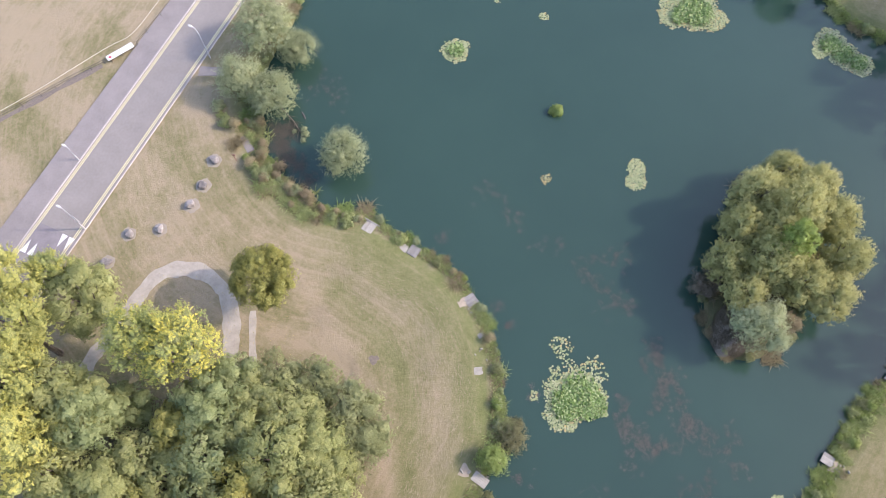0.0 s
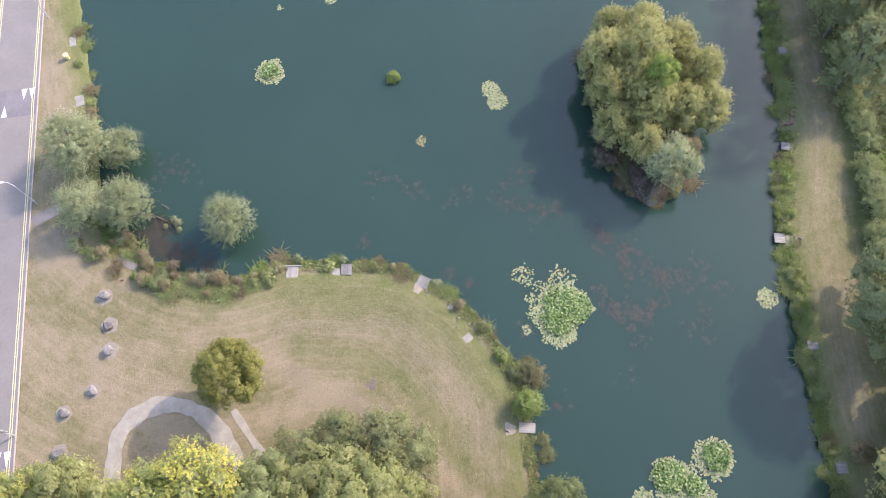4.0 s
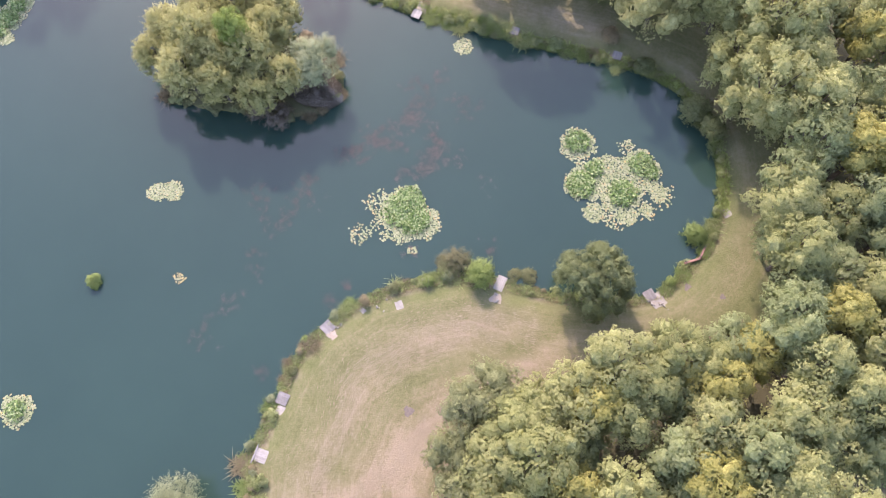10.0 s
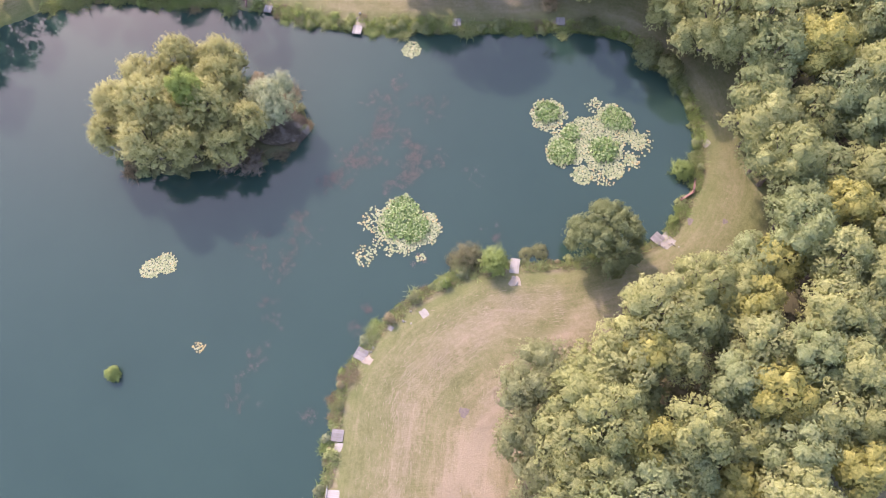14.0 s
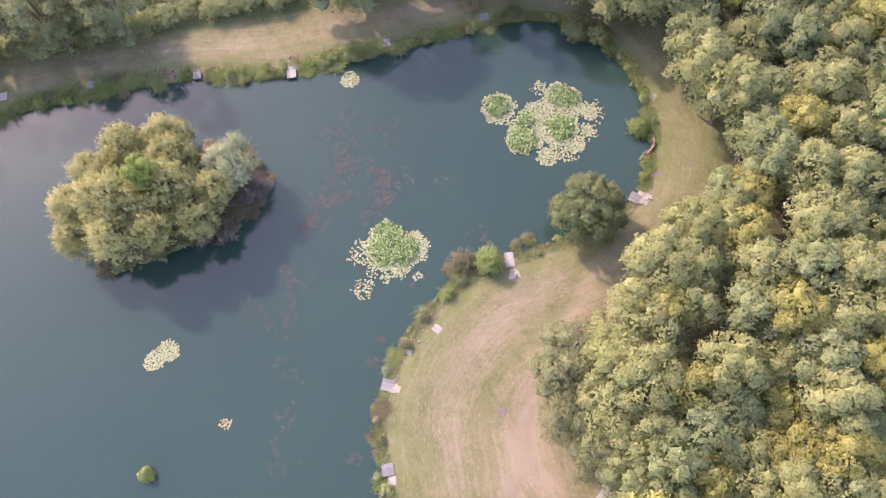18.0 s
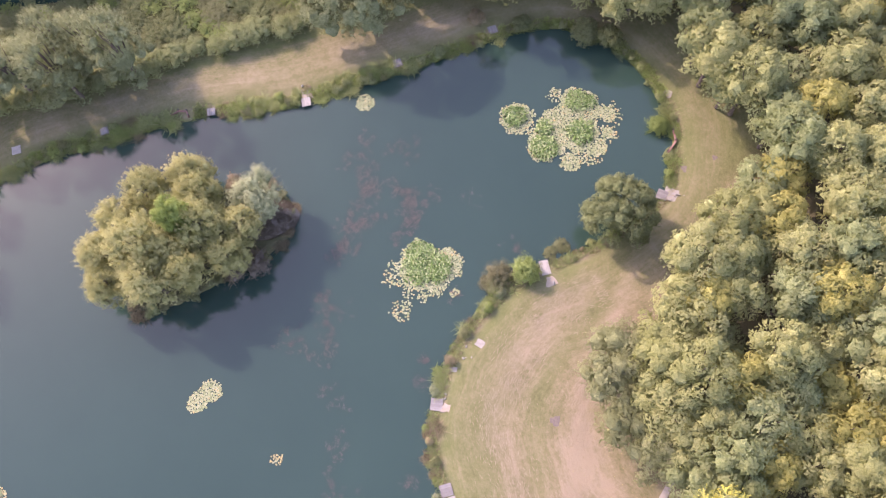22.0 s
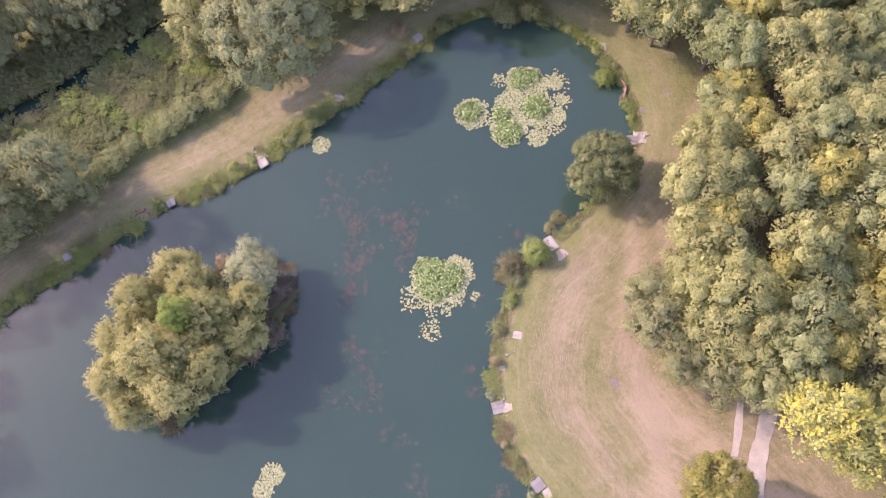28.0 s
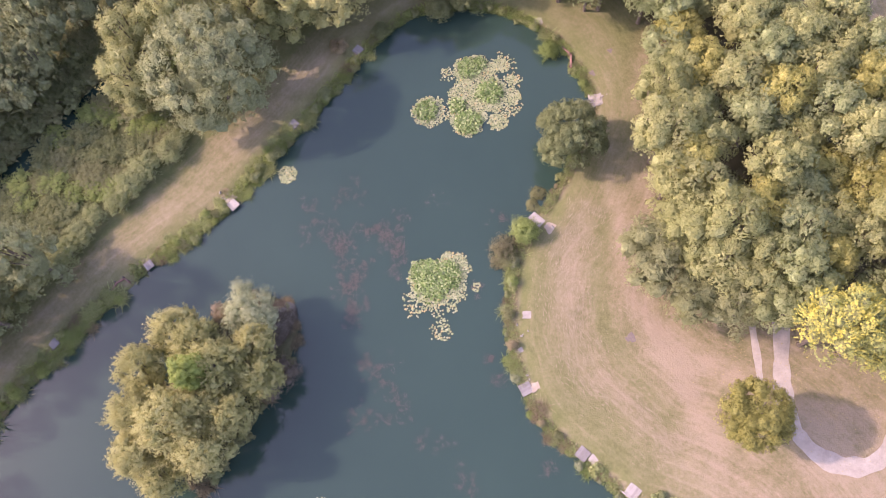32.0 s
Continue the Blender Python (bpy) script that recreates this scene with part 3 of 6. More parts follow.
def crown_mesh(name, lobes, count, leaf, slim, material, seed, upright=0.0, droop=0.0, shaggy=1.0, tip=0.2):
    """Leaves on shoots that stand out of the billows of a crown; the leaves of a billow share its rounding."""
    r = np.random.default_rng(seed)
    c = np.array([q[0] for q in lobes])
    rad = np.array([q[1] for q in lobes])
    # smaller billows on the large ones
    many = 11
    way = unit(r.normal(size=(len(rad) * many, 3)) + np.array([0, 0, 0.45]))
    big = np.repeat(np.arange(len(rad)), many)
    owner = np.concatenate([np.arange(len(rad)), big])
    c2 = np.concatenate([c, c[big] + way * (rad[big] * 0.73)[:, None]])
    r2 = np.concatenate([rad * 0.92, np.minimum(rad[big] * r.uniform(0.28, 0.42, len(big)), 0.55)])
    w = r2 ** 2
    w[len(lobes):] *= 0.62
    each = 6 + int(4 * max(0.0, shaggy - 1))
    shoots = int(count * 1.25) // each
    pick = r.choice(len(r2), shoots, p=w / w.sum())
    way = r.normal(size=(shoots, 3)) + np.array([0, 0, 0.6])
    way[:, 2] = np.where(way[:, 2] < -0.3, -way[:, 2], way[:, 2])
    way = unit(way)
    root = c2[pick] + way * (r2[pick] * r.normal(0.94, 0.06, shoots))[:, None]
    grow_way = unit(way + r.normal(size=(shoots, 3)) * 0.3 + np.array([0, 0, 0.30 + upright - droop * 2]))
    long = np.minimum(0.12 + 0.34 * r2[pick], 0.34) * shaggy * r.uniform(0.5, 1.35, shoots)
    u = np.tile(np.linspace(0.0, 1.0, each), shoots)
    k = np.repeat(np.arange(shoots), each)
    at = root[k] + grow_way[k] * (long[k] * u)[:, None] + r.normal(size=(len(k), 3)) * (0.075 * (1.15 - 0.7 * u))[:, None]
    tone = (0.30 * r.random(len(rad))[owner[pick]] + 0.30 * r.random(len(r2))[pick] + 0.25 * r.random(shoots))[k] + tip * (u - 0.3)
    buried = np.zeros(len(k), bool)
    for q, rr in lobes:
        buried |= ((at - q) ** 2).sum(1) < (rr * 0.80) ** 2
    keep = ~buried
    at, tone, k = at[keep], tone[keep], k[keep]
    whole = unit(at - c[owner[pick[k]]])
    facing = unit(0.8 * whole + 0.4 * way[k] + 0.2 * r.normal(size=at.shape) + np.array([0, 0, 0.2]))
    nrm = unit(facing + r.normal(size=at.shape) * 0.30)
    tri = leaf_blades(at, nrm, np.full(len(at), leaf), slim, r)
    flat = np.cross(tri[:, 1] - tri[:, 0], tri[:, 2] - tri[:, 0])
    turned = (flat * facing).sum(1) < 0
    tri[turned] = tri[turned][:, ::-1]
    me = polys_mesh(name, tri, material)
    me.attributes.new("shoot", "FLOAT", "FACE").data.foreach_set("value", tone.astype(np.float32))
    me.normals_split_custom_set(np.repeat(facing, 3, axis=0))
    return me


def trunk_mesh(name, H, base, R, lobes, r):
    """Tapered trunk with limbs towards the billows."""
    bm = bmesh.new()
    th = max(0.12, H * 0.022)
    tube(bm, [(0, 0, -0.6), (0.05, 0, base * 0.5), (0.0, 0.08, base + (H - base) * 0.45), (0.05, 0.1, H * 0.86)], [th * 1.35, th, th * 0.7, th * 0.2], 8)
    for q, rad in lobes[:9]:
        a = Vector((0, 0, base * 0.8 + (q[2] - base) * 0.3))
        m = a.lerp(Vector(q), 0.55) + Vector((0, 0, 0.25))
        tube(bm, [a, m, Vector(q)], [th * 0.45, th * 0.3, th * 0.1], 5)
    me = bpy.data.meshes.new(name)
    bm.to_mesh(me)
    bm.free()
    me.materials.append(BARK)
    return me


def tree_kind(kind, R, H, base, lobes, leaves, leaf, slim, variants, seed, label, category="tree", group="", upright=0.0, droop=0.0, name="tree", dense=1.42, fill=0.0, even=0.0, shaggy=1.0, deep=1.25, tip=0.2):
    """Grown once in a few variants; returns the models, kept as the first trees placed."""
    out = []
    for v in range(variants):
        r = np.random.default_rng(seed + v)
        ls = lobe_set(R, H, base, lobes, r, even, deep)
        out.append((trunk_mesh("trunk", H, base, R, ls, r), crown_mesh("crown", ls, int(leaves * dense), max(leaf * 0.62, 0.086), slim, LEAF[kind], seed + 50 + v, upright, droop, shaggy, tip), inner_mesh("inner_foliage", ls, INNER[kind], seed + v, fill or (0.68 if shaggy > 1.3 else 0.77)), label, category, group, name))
    return out


def plant(model, x, y, turn=0.0, size=1.0, tall=1.0, label="", group=""):
    trunk, crown, core, lab, category, grp, name = model
    z = float(land_height(np.array([x]), np.array([y]))[0])
    t = thing(name, Matrix.Translation((x, y, max(z, -0.5))) @ Matrix.Rotation(turn, 4, "Z") @ Matrix.Diagonal((size, size, size * tall, 1)), label or lab, category, group or grp)
    part("trunk", trunk, None, t)
    part("crown", crown, None, t)
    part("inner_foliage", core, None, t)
    return t


def stand(models, rows, size=1.0, spread=0.15, seed=1):
    r = np.random.default_rng(seed)
    for i, (x, y) in enumerate(rows):
        plant(models[i % len(models)], x, y, r.uniform(0, 6.28), size * r.uniform(1 - spread, 1 + spread), r.uniform(0.8, 1.15))


G = "trees of the wood"
OLIVE = tree_kind("olive", 3.7, 11.0, 2.5, 19, 8600, 0.15, 0.66, 4, 100, "olive-green broadleaved tree with a billowing crown in the wood", group=G, even=0.6, deep=1.0, shaggy=0.6)
GREEN = tree_kind("green", 3.6, 10.2, 2.2, 19, 8600, 0.15, 0.66, 3, 200, "grey-green broadleaved tree with a dense crown in the wood", group=G, even=0.6, deep=1.0, shaggy=0.6)
GOLD = tree_kind("gold", 3.6, 11.4, 2.5, 19, 8600, 0.15, 0.66, 3, 300, "tree with leaves turning golden yellow in the wood", group=G, even=0.6, deep=1.0, shaggy=0.6)
BROWN = tree_kind("brown", 3.1, 7.0, 0.8, 18, 7000, 0.13, 0.5, 2, 400, "brownish-green bushy tree on the edge of the wood", group=G)
OLIVE_ROWS = [(6.9, -18.1), (5.1, -23.1), (-1.7, -30.4), (1.8, -17.6), (-3.6, -25.4), (-6.8, -27.9), (-9.0, -22.6), (-9.7, -15.8), (-13.0, -18.6), (-6.4, -3.4), (-8.0, -6.4),
              (-13.7, -12.6), (-16.2, -14.9), (-6.8, 2.0), (-9.0, -0.4), (-13.8, -5.3), (-19.5, -11.7), (-8.4, 6.6), (-11.9, 2.0), (-21.4, -7.1), (-9.4, 10.2), (-10.8, 7.6), (-18.5, 4.4),
              (-20.5, 0.5), (-11.2, 12.6), (-14.0, 11.1), (-26.9, -0.5), (-14.2, 15.0), (-18.0, 13.6), (-24.3, 8.6), (-17.7, 16.6), (-27.3, 10.4), (-30.2, 7.1), (-34.8, 8.5)]
GREEN_ROWS = [(9.4, -19.5), (2.0, -27.5), (3.5, -17.2), (-0.9, -21.5), (-3.2, -16.4), (-5.6, -14.8), (-10.2, -3.0), (-16.7, -8.5), (-16.2, -1.8), (-14.0, 6.8), (-23.5, -3.0), (-20.9, 6.4), (-21.0, 10.9),
              (-21.4, 15.2), (-33.0, 4.5), (-6.6, -9.2), (-20.0, 18.2), (-32.4, 13.2), (12.5, -22.6)]
GOLD_ROWS = [(-5.5, -19.7), (-7.5, -11.6), (-10.1, -6.8), (-10.2, 4.6), (-18.6, -3.9), (-17.5, 8.7), (-23.9, 2.9), (-27.3, 5.2), (-30.5, 2.2), (-24.3, 13.1)]
BROWN_ROWS = [(-8.8, 16.4), (-12.3, 18.3), (-16.4, 19.0), (-7.5, 13.6)]
stand(OLIVE, OLIVE_ROWS, seed=1)
stand(GREEN, GREEN_ROWS, seed=2)
stand(GOLD, GOLD_ROWS, seed=3)
stand(BROWN, BROWN_ROWS, 1.13, 0.1, seed=4)

YELLOW_TREES = tree_kind("yellow", 4.6, 15.5, 4.0, 30, 15000, 0.155, 0.55, 2, 500, "tall tree with bright yellow leaves beside the gravel path", group="yellowing trees", upright=0.55, shaggy=2.6, tip=0.7, fill=0.66)
for i, (x, y, s) in enumerate([(-24.6, 20.2, 0.86), (-28.4, 20.6, 0.82), (-40.6, 27.9, 0.66)]):
    plant(YELLOW_TREES[i % 2], x, y, i * 1.3, s, (1.15, 1.15, 0.92)[i])
AMBER_TREES = tree_kind("amber", 4.6, 15.5, 4.0, 30, 15000, 0.155, 0.55, 2, 540, "tall tree turned bright amber yellow beside the road", group="yellowing trees", upright=0.55, shaggy=2.6, tip=0.7, fill=0.66)
for i, (x, y, s) in enumerate([(-41.4, 21.2, 0.9), (-39.8, 15.6, 0.95), (-37.8, 9.5, 1.0), (-44.0, 25.6, 0.9)]):
    plant(AMBER_TREES[i % 2], x, y, i * 1.3, s)
plant(OLIVE[2], -33.6, 14.2, 2.1, 1.1)
plant(GREEN[1], -30.2, 14.8, 0.4, 0.85)
plant(OLIVE[1], -36.2, 25.2, 1.1, 1.12, 0.9, "dull green tree leaning over the gravel path")

ROUND = tree_kind("rust", 4.4, 10.2, 2.5, 70, 20000, 0.14, 0.6, 1, 600, "round tree with rusty yellow-green leaves standing alone on dry grass", even=1.0, fill=0.84, tip=0.5)[0]
plant(ROUND, -19.1, 29.3, 0.0, 0.81, 1.10)
OAK = tree_kind("oak", 4.9, 7.4, 0.2, 80, 20000, 0.14, 0.6, 1, 700, "round dark green tree overhanging the water's edge", even=1.0, fill=0.84, tip=0.5)[0]
plant(OAK, 2.6, 1.8, 0.0, 0.86, 1.25)
WILLOW = tree_kind("silver", 3.0, 5.2, 0.2, 17, 12000, 0.16, 0.28, 2, 800, "silvery willow bush growing out of the shallow water", "willow", droop=0.15, name="willow", shaggy=3.0, tip=0.7)
plant(WILLOW[0], -13.4, 46.6, 0.0, 0.98, 1.15)
for i, (x, y, s, k) in enumerate([(-25.2, 63.3, 1.3, 0), (-20.9, 61.7, 0.85, 1), (-27.1, 56.0, 1.0, 1), (-22.9, 54.3, 1.05, 0)]):
    plant(WILLOW[k], x, y, i * 2.0, s, 1.0, "grey-green willow leaning over the pond beside the road", "willows beside the road")

ISLE_TREES = tree_kind("osier", 3.3, 8.2, 0.4, 60, 11000, 0.145, 0.52, 3, 900, "olive-green willow crowding the small island", "willow", "willows on the island", upright=0.7, name="willow", dense=1.5, shaggy=2.4, tip=0.4)
for i, (x, y, s) in enumerate([(36.4, 45.9, 0.75), (39.2, 44.0, 0.88), (40.9, 40.4, 0.9), (41.2, 36.2, 0.95), (39.4, 31.8, 0.9), (36.4, 40.4, 1.1), (33.0, 42.2, 0.95), (31.4, 38.6, 0.85),
                               (29.6, 34.6, 0.8), (33.6, 34.6, 1.0), (31.0, 31.4, 0.75), (36.6, 32.6, 0.9), (34.8, 38.2, 0.9)]):
    plant(ISLE_TREES[i % 3], 36.4 + (x - 35.6) * 1.06, 37.7 + (y - 37.2) * 1.04, i * 1.1, s, 1.07)
PALE_WILLOW = tree_kind("pale", 3.0, 5.6, 0.2, 22, 12000, 0.16, 0.28, 1, 870, "silvery willow on the tip of the island", "willow", upright=0.7, name="willow", shaggy=3.0, tip=0.7)[0]
plant(PALE_WILLOW, 32.9, 28.2, 1.0, 1.05, 1.1)
FRESH = tree_kind("bright", 2.5, 10.2, 2.0, 20, 7000, 0.17, 0.5, 1, 950, "bright green tree in the middle of the island")[0]
plant(FRESH, 35.8, 36.2, 0.0, 0.85, 1.3)

FAR = "trees behind the far bank"
EAST_BIG = tree_kind("sallow", 7.6, 13.0, 0.8, 150, 32000, 0.165, 0.55, 1, 1000, "large grey-green round tree beside the grass ride", group=FAR, even=1.0, shaggy=1.4, tip=0.6, deep=1.5)[0]
plant(EAST_BIG, 44.8, 2.0)
SALLOW = tree_kind("sallow", 4.0, 7.5, 0.5, 40, 4300, 0.20, 0.45, 2, 1100, "grey-green willow thicket behind the ditch", group=FAR, upright=0.5, shaggy=2.0, tip=0.5)
TALL_WILLOW = tree_kind("sallow", 3.9, 13.5, 0.2, 48, 10000, 0.18, 0.4, 2, 1150, "tall feathery grey-green willow beside the grass ride", "willow", FAR, upright=0.7, deep=1.6, name="willow", shaggy=2.4, tip=0.5)
for i, (x, y, s, tall) in enumerate([(57.6, 27.8, 0.95, 1.0), (61.0, 29.5, 0.9, 0.95), (61.6, 34.6, 1.0, 0.9), (66.0, 38.5, 1.0, 0.85), (65.0, 32.5, 0.9, 0.9)]):
    plant(TALL_WILLOW[i % 2], x, y, i * 1.7, s, tall)
for i, (x, y, s) in enumerate([(69, 42, 1.0), (70, 47, 0.9), (67, 66, 1.15), (65, 71, 1.0), (68, 60.5, 1.15), (61.5, 75, 1.0), (69, 54, 0.9)]):
    plant(TALL_WILLOW[i % 2], x, y, i * 2.3, s)
HEAD_WILLOW = tree_kind("osier", 5.2, 11.8, 0.6, 60, 15000, 0.16, 0.42, 1, 1170, "broad feathery willow at the head of the pond", "willow", upright=0.6, name="willow", shaggy=2.3, tip=0.5, deep=1.5)[0]
plant(HEAD_WILLOW, 33.6, -11.4, 0.7)
EDGE = (tree_kind("olive", 3.8, 10.6, 0.3, 34, 9500, 0.16, 0.6, 2, 250, "dull olive tree leafy to the ground beside the pond", group=FAR, even=0.5, deep=1.7, shaggy=1.2)
        + tree_kind("olive", 3.8, 11.0, 0.3, 34, 9500, 0.16, 0.6, 1, 260, "olive-green tree leafy to the ground beside the pond", group=FAR, even=0.5, deep=1.7, shaggy=1.2))
stand(EDGE, [(36.5, -14.0), (31.5, -18.5), (27, -22.5), (31.6, -24.5), (22.0, -23.5)], 1.15, seed=7)
stand(EDGE, [(19.6, -20.2), (16.0, -23.6), (24.0, -18.6), (52, -14), (46, -14), (41, -19)], 1.15, seed=8)

# thickets filled in where the wood and the far bank are dense
placed = np.array(OLIVE_ROWS + GREEN_ROWS + GOLD_ROWS + BROWN_ROWS + [(-22.4, 19.3), (-26.6, 18.4), (33.4, -10.5), (36.5, -14.0), (31.5, -18.5), (27, -22.5), (31.6, -24.5), (22.0, -23.5), (19.6, -19.6), (16.0, -23.6), (24.0, -18.6)])
fill = np.random.default_rng(21)
spots = []
for x in np.arange(-40, 44, 4.2):
    for y in np.arange(-44, 20, 4.2):
        p = np.array([x, y]) + fill.uniform(-1.0, 1.0, 2)
        inner = inside(p[:1], p[1:], WOOD)[0] and line_distance(p[:1], p[1:], WOOD, True)[0] > 2.6
        if inner and np.min(np.linalg.norm(placed - p, axis=1)) > 3.3 and (p[1] > -36):
            spots.append((float(p[0]), float(p[1])))
stand(OLIVE + GREEN + GOLD[:1], spots, 0.97, seed=31)

HEDGE = tree_kind("green", 1.9, 3.2, 0.0, 20, 3600, 0.14, 0.45, 3, 1200, "grey-green hedge bush along the grass ride", "bush", "hedge bushes along the ride", name="bush", shaggy=1.9, tip=0.6, upright=0.4)
hedge_line = spline([(69.0, 49.5), (65.6, 43.6), (62.9, 38.6), (60.8, 34.6), (57.6, 29.0), (55.0, 23.6), (52.4, 18.8), (49.6, 14.0), (47.2, 9.8)], 2.1)
for i, (x, y) in enumerate(hedge_line):
    plant(HEDGE[i % 3], x + 1.7 + 0.5 * math.sin(i * 2.1), y - 0.8, i * 1.7, 1.0 + 0.15 * math.sin(i * 1.3), 0.62)
SCRUB = (tree_kind("oak", 2.1, 2.2, -0.3, 18, 1500, 0.18, 0.4, 2, 1300, "rough dull green scrub behind the hedge", "bush", "scrub behind the hedge", name="bush", shaggy=2.6, upright=0.8, tip=0.5)
         + tree_kind("fresh", 1.8, 1.8, -0.3, 12, 2300, 0.16, 0.5, 1, 1350, "light green brambles behind the hedge", "bush", "scrub behind the hedge", name="bush", shaggy=2.6, upright=0.8, tip=0.5)
         + tree_kind("brown", 2.0, 2.0, -0.3, 12, 2400, 0.16, 0.5, 1, 1370, "brownish scrub behind the hedge", "bush", "scrub behind the hedge", name="bush", shaggy=2.6, upright=0.8, tip=0.5))
k = 0
for x in np.arange(48, 80, 2.4):
    for y in np.arange(-2, 36, 2.4):
        p = np.array([x, y]) + fill.uniform(-0.8, 0.8, 2)
        d = (p[0] - 60.1) * 0.85 - (p[1] - 1.2) * 0.527   # across the ditch line
        h = line_distance(p[:1], p[1:], hedge_line)[0]
        if d < -1.0 and h > 2.4 and p[0] > 44 + p[1] * 0.42 and np.hypot(p[0] - 44.8, p[1] - 2.0) > 7.5 and np.hypot(p[0] - 63, p[1] - 31) > 5:
            plant(SCRUB[(k * 7) % 4], p[0], p[1], k * 1.9, 1.05 + 0.2 * math.sin(k * 1.1), 0.42)
            k += 1
back = []
for x in np.arange(50, 100, 4.4):
    for y in np.arange(-32, 52, 4.4):
        p = np.array([x, y]) + fill.uniform(-1.2, 1.2, 2)
        d = (p[0] - 60.1) * 0.85 - (p[1] - 1.2) * 0.527
        if 3.6 < d < 14.5 and p[1] > -24:
            back.append((float(p[0]), float(p[1])))
for i, (x, y) in enumerate(back):
    d = (x - 60.1) * 0.85 - (y - 1.2) * 0.527   # lower towards the ditch
    plant((SALLOW[0], SALLOW[1], TALL_WILLOW[0], SALLOW[1])[i % 4], x, y, i * 2.3, min(1.1, 0.72 + 0.04 * d) * (0.72 if i % 4 == 2 else 1.0), 1.25)
stand(EDGE, [(38.5, -8.5), (42, -7.5), (47, -8.0), (52, -5), (40, -13), (57, -2), (55, 4)], 0.9, seed=34)

ditch_line = spline([(79, 30.4), (74.4, 24.3), (69.8, 18.0), (65.6, 10.8), (60.1, 1.2), (54, -8.8)], 1.9)
for i, (x, y) in enumerate(ditch_line):
    for e, off in enumerate((1.9, 3.7, 5.4)):
        plant(SCRUB[(0, 3, 1)[(i + e) % 3]], x + 0.85 * off + 0.3 * math.sin(i * 2.2), y - 0.53 * off, i * 1.3 + e, 1.0 + 0.15 * math.sin(i + 2 * e), 0.8 + 0.22 * e, "tall dull green scrub on the far side of the ditch", "scrub behind the ditch")

# ---- bank vegetation ----


def tuft_mesh(name, blades, tall, spread, width, material, seed, arch=0.5):
    """A loose clump of arching blades, in several smaller bunches."""
    r = np.random.default_rng(seed)
    bunch = r.normal(0, spread * 0.36, (24, 2))
    pick = r.integers(0, 24, blades)
    root = np.concatenate([bunch[pick] + r.normal(0, spread * 0.09, (blades, 2)), np.zeros((blades, 1))], 1)
    lean = r.uniform(0, 2 * math.pi, blades)
    out = np.stack([np.cos(lean), np.sin(lean), np.zeros(blades)], 1)
    h = tall * r.uniform(0.5, 1.1, blades) * r.uniform(0.5, 1.1, 24)[pick]
    side = np.stack([-np.sin(lean), np.cos(lean), np.zeros(blades)], 1) * (width * r.uniform(0.7, 1.3, blades))[:, None]
    up = np.array([0, 0, 1.0])
    mid = root + out * (h * arch * 0.5)[:, None] + up * (h * 0.62)[:, None]
    tip = root + out * (h * arch * r.uniform(0.9, 1.6, blades))[:, None] + up * (h * r.uniform(0.45, 0.95, blades))[:, None]
    low = np.stack([root - side - up * 0.2, root + side - up * 0.2, mid + side, mid - side], 1)
    high = np.stack([mid - side, mid + side, tip + side * 0.15, tip - side * 0.15], 1)
    return polys_mesh(name, np.concatenate([low, high]), material)


def small_bush(name, R, H, count, leaf, material, seed, slim=0.5):
    r = np.random.default_rng(seed)
    return crown_mesh(name, lobe_set(R, H, -0.1, 9, r), int(count * 1.4), leaf, slim, material, seed + 7, 0.8, 0.0, 2.2, 0.6)


TUFTS = [tuft_mesh("foliage", 280, 0.75, 1.2, 0.036, LEAF["reed"], 41, 1.2), tuft_mesh("foliage", 300, 0.48, 1.5, 0.036, LEAF["reed"], 42, 1.4),
         tuft_mesh("foliage", 280, 0.55, 1.4, 0.032, LEAF["dry"], 43, 1.4), tuft_mesh("foliage", 290, 0.48, 1.3, 0.038, LEAF["fresh"], 44, 1.4)]
BUSHES = [small_bush("foliage", 0.75, 0.6, 900, 0.08, LEAF["fresh"], 51), small_bush("foliage", 0.8, 0.7, 1000, 0.08, LEAF["green"], 52),
          small_bush("foliage", 0.9, 0.7, 1000, 0.08, LEAF["brown"], 53), small_bush("foliage", 0.8, 0.4, 800, 0.07, LEAF["reed"], 54),
          small_bush("foliage", 0.8, 0.9, 900, 0.085, LEAF["dry"], 55, 0.3), small_bush("foliage", 0.8, 0.8, 900, 0.085, LEAF["silver"], 56, 0.3), small_bush("foliage", 0.7, 0.9, 900, 0.08, LEAF["rosy"], 57, 0.3)]
PEGS = [(-9.56, 38.4), (-4.1, 35.7), (2.75, 30.3), (4.6, 11.3), (1.05, -4.6), (40.3, 15.5), (35.7, 4.2), (30.4, -7.3), (47.9, 24.6), (55.8, 35.5), (-21.6, 80.5), (-23.5, 71.6), (50.2, 27.8), (4.3, -10.4), (50.9, 27.4), (49.8, 26.8), (-25.6, 48.4), (-24.9, 47.7), (-26.3, 49.1)]


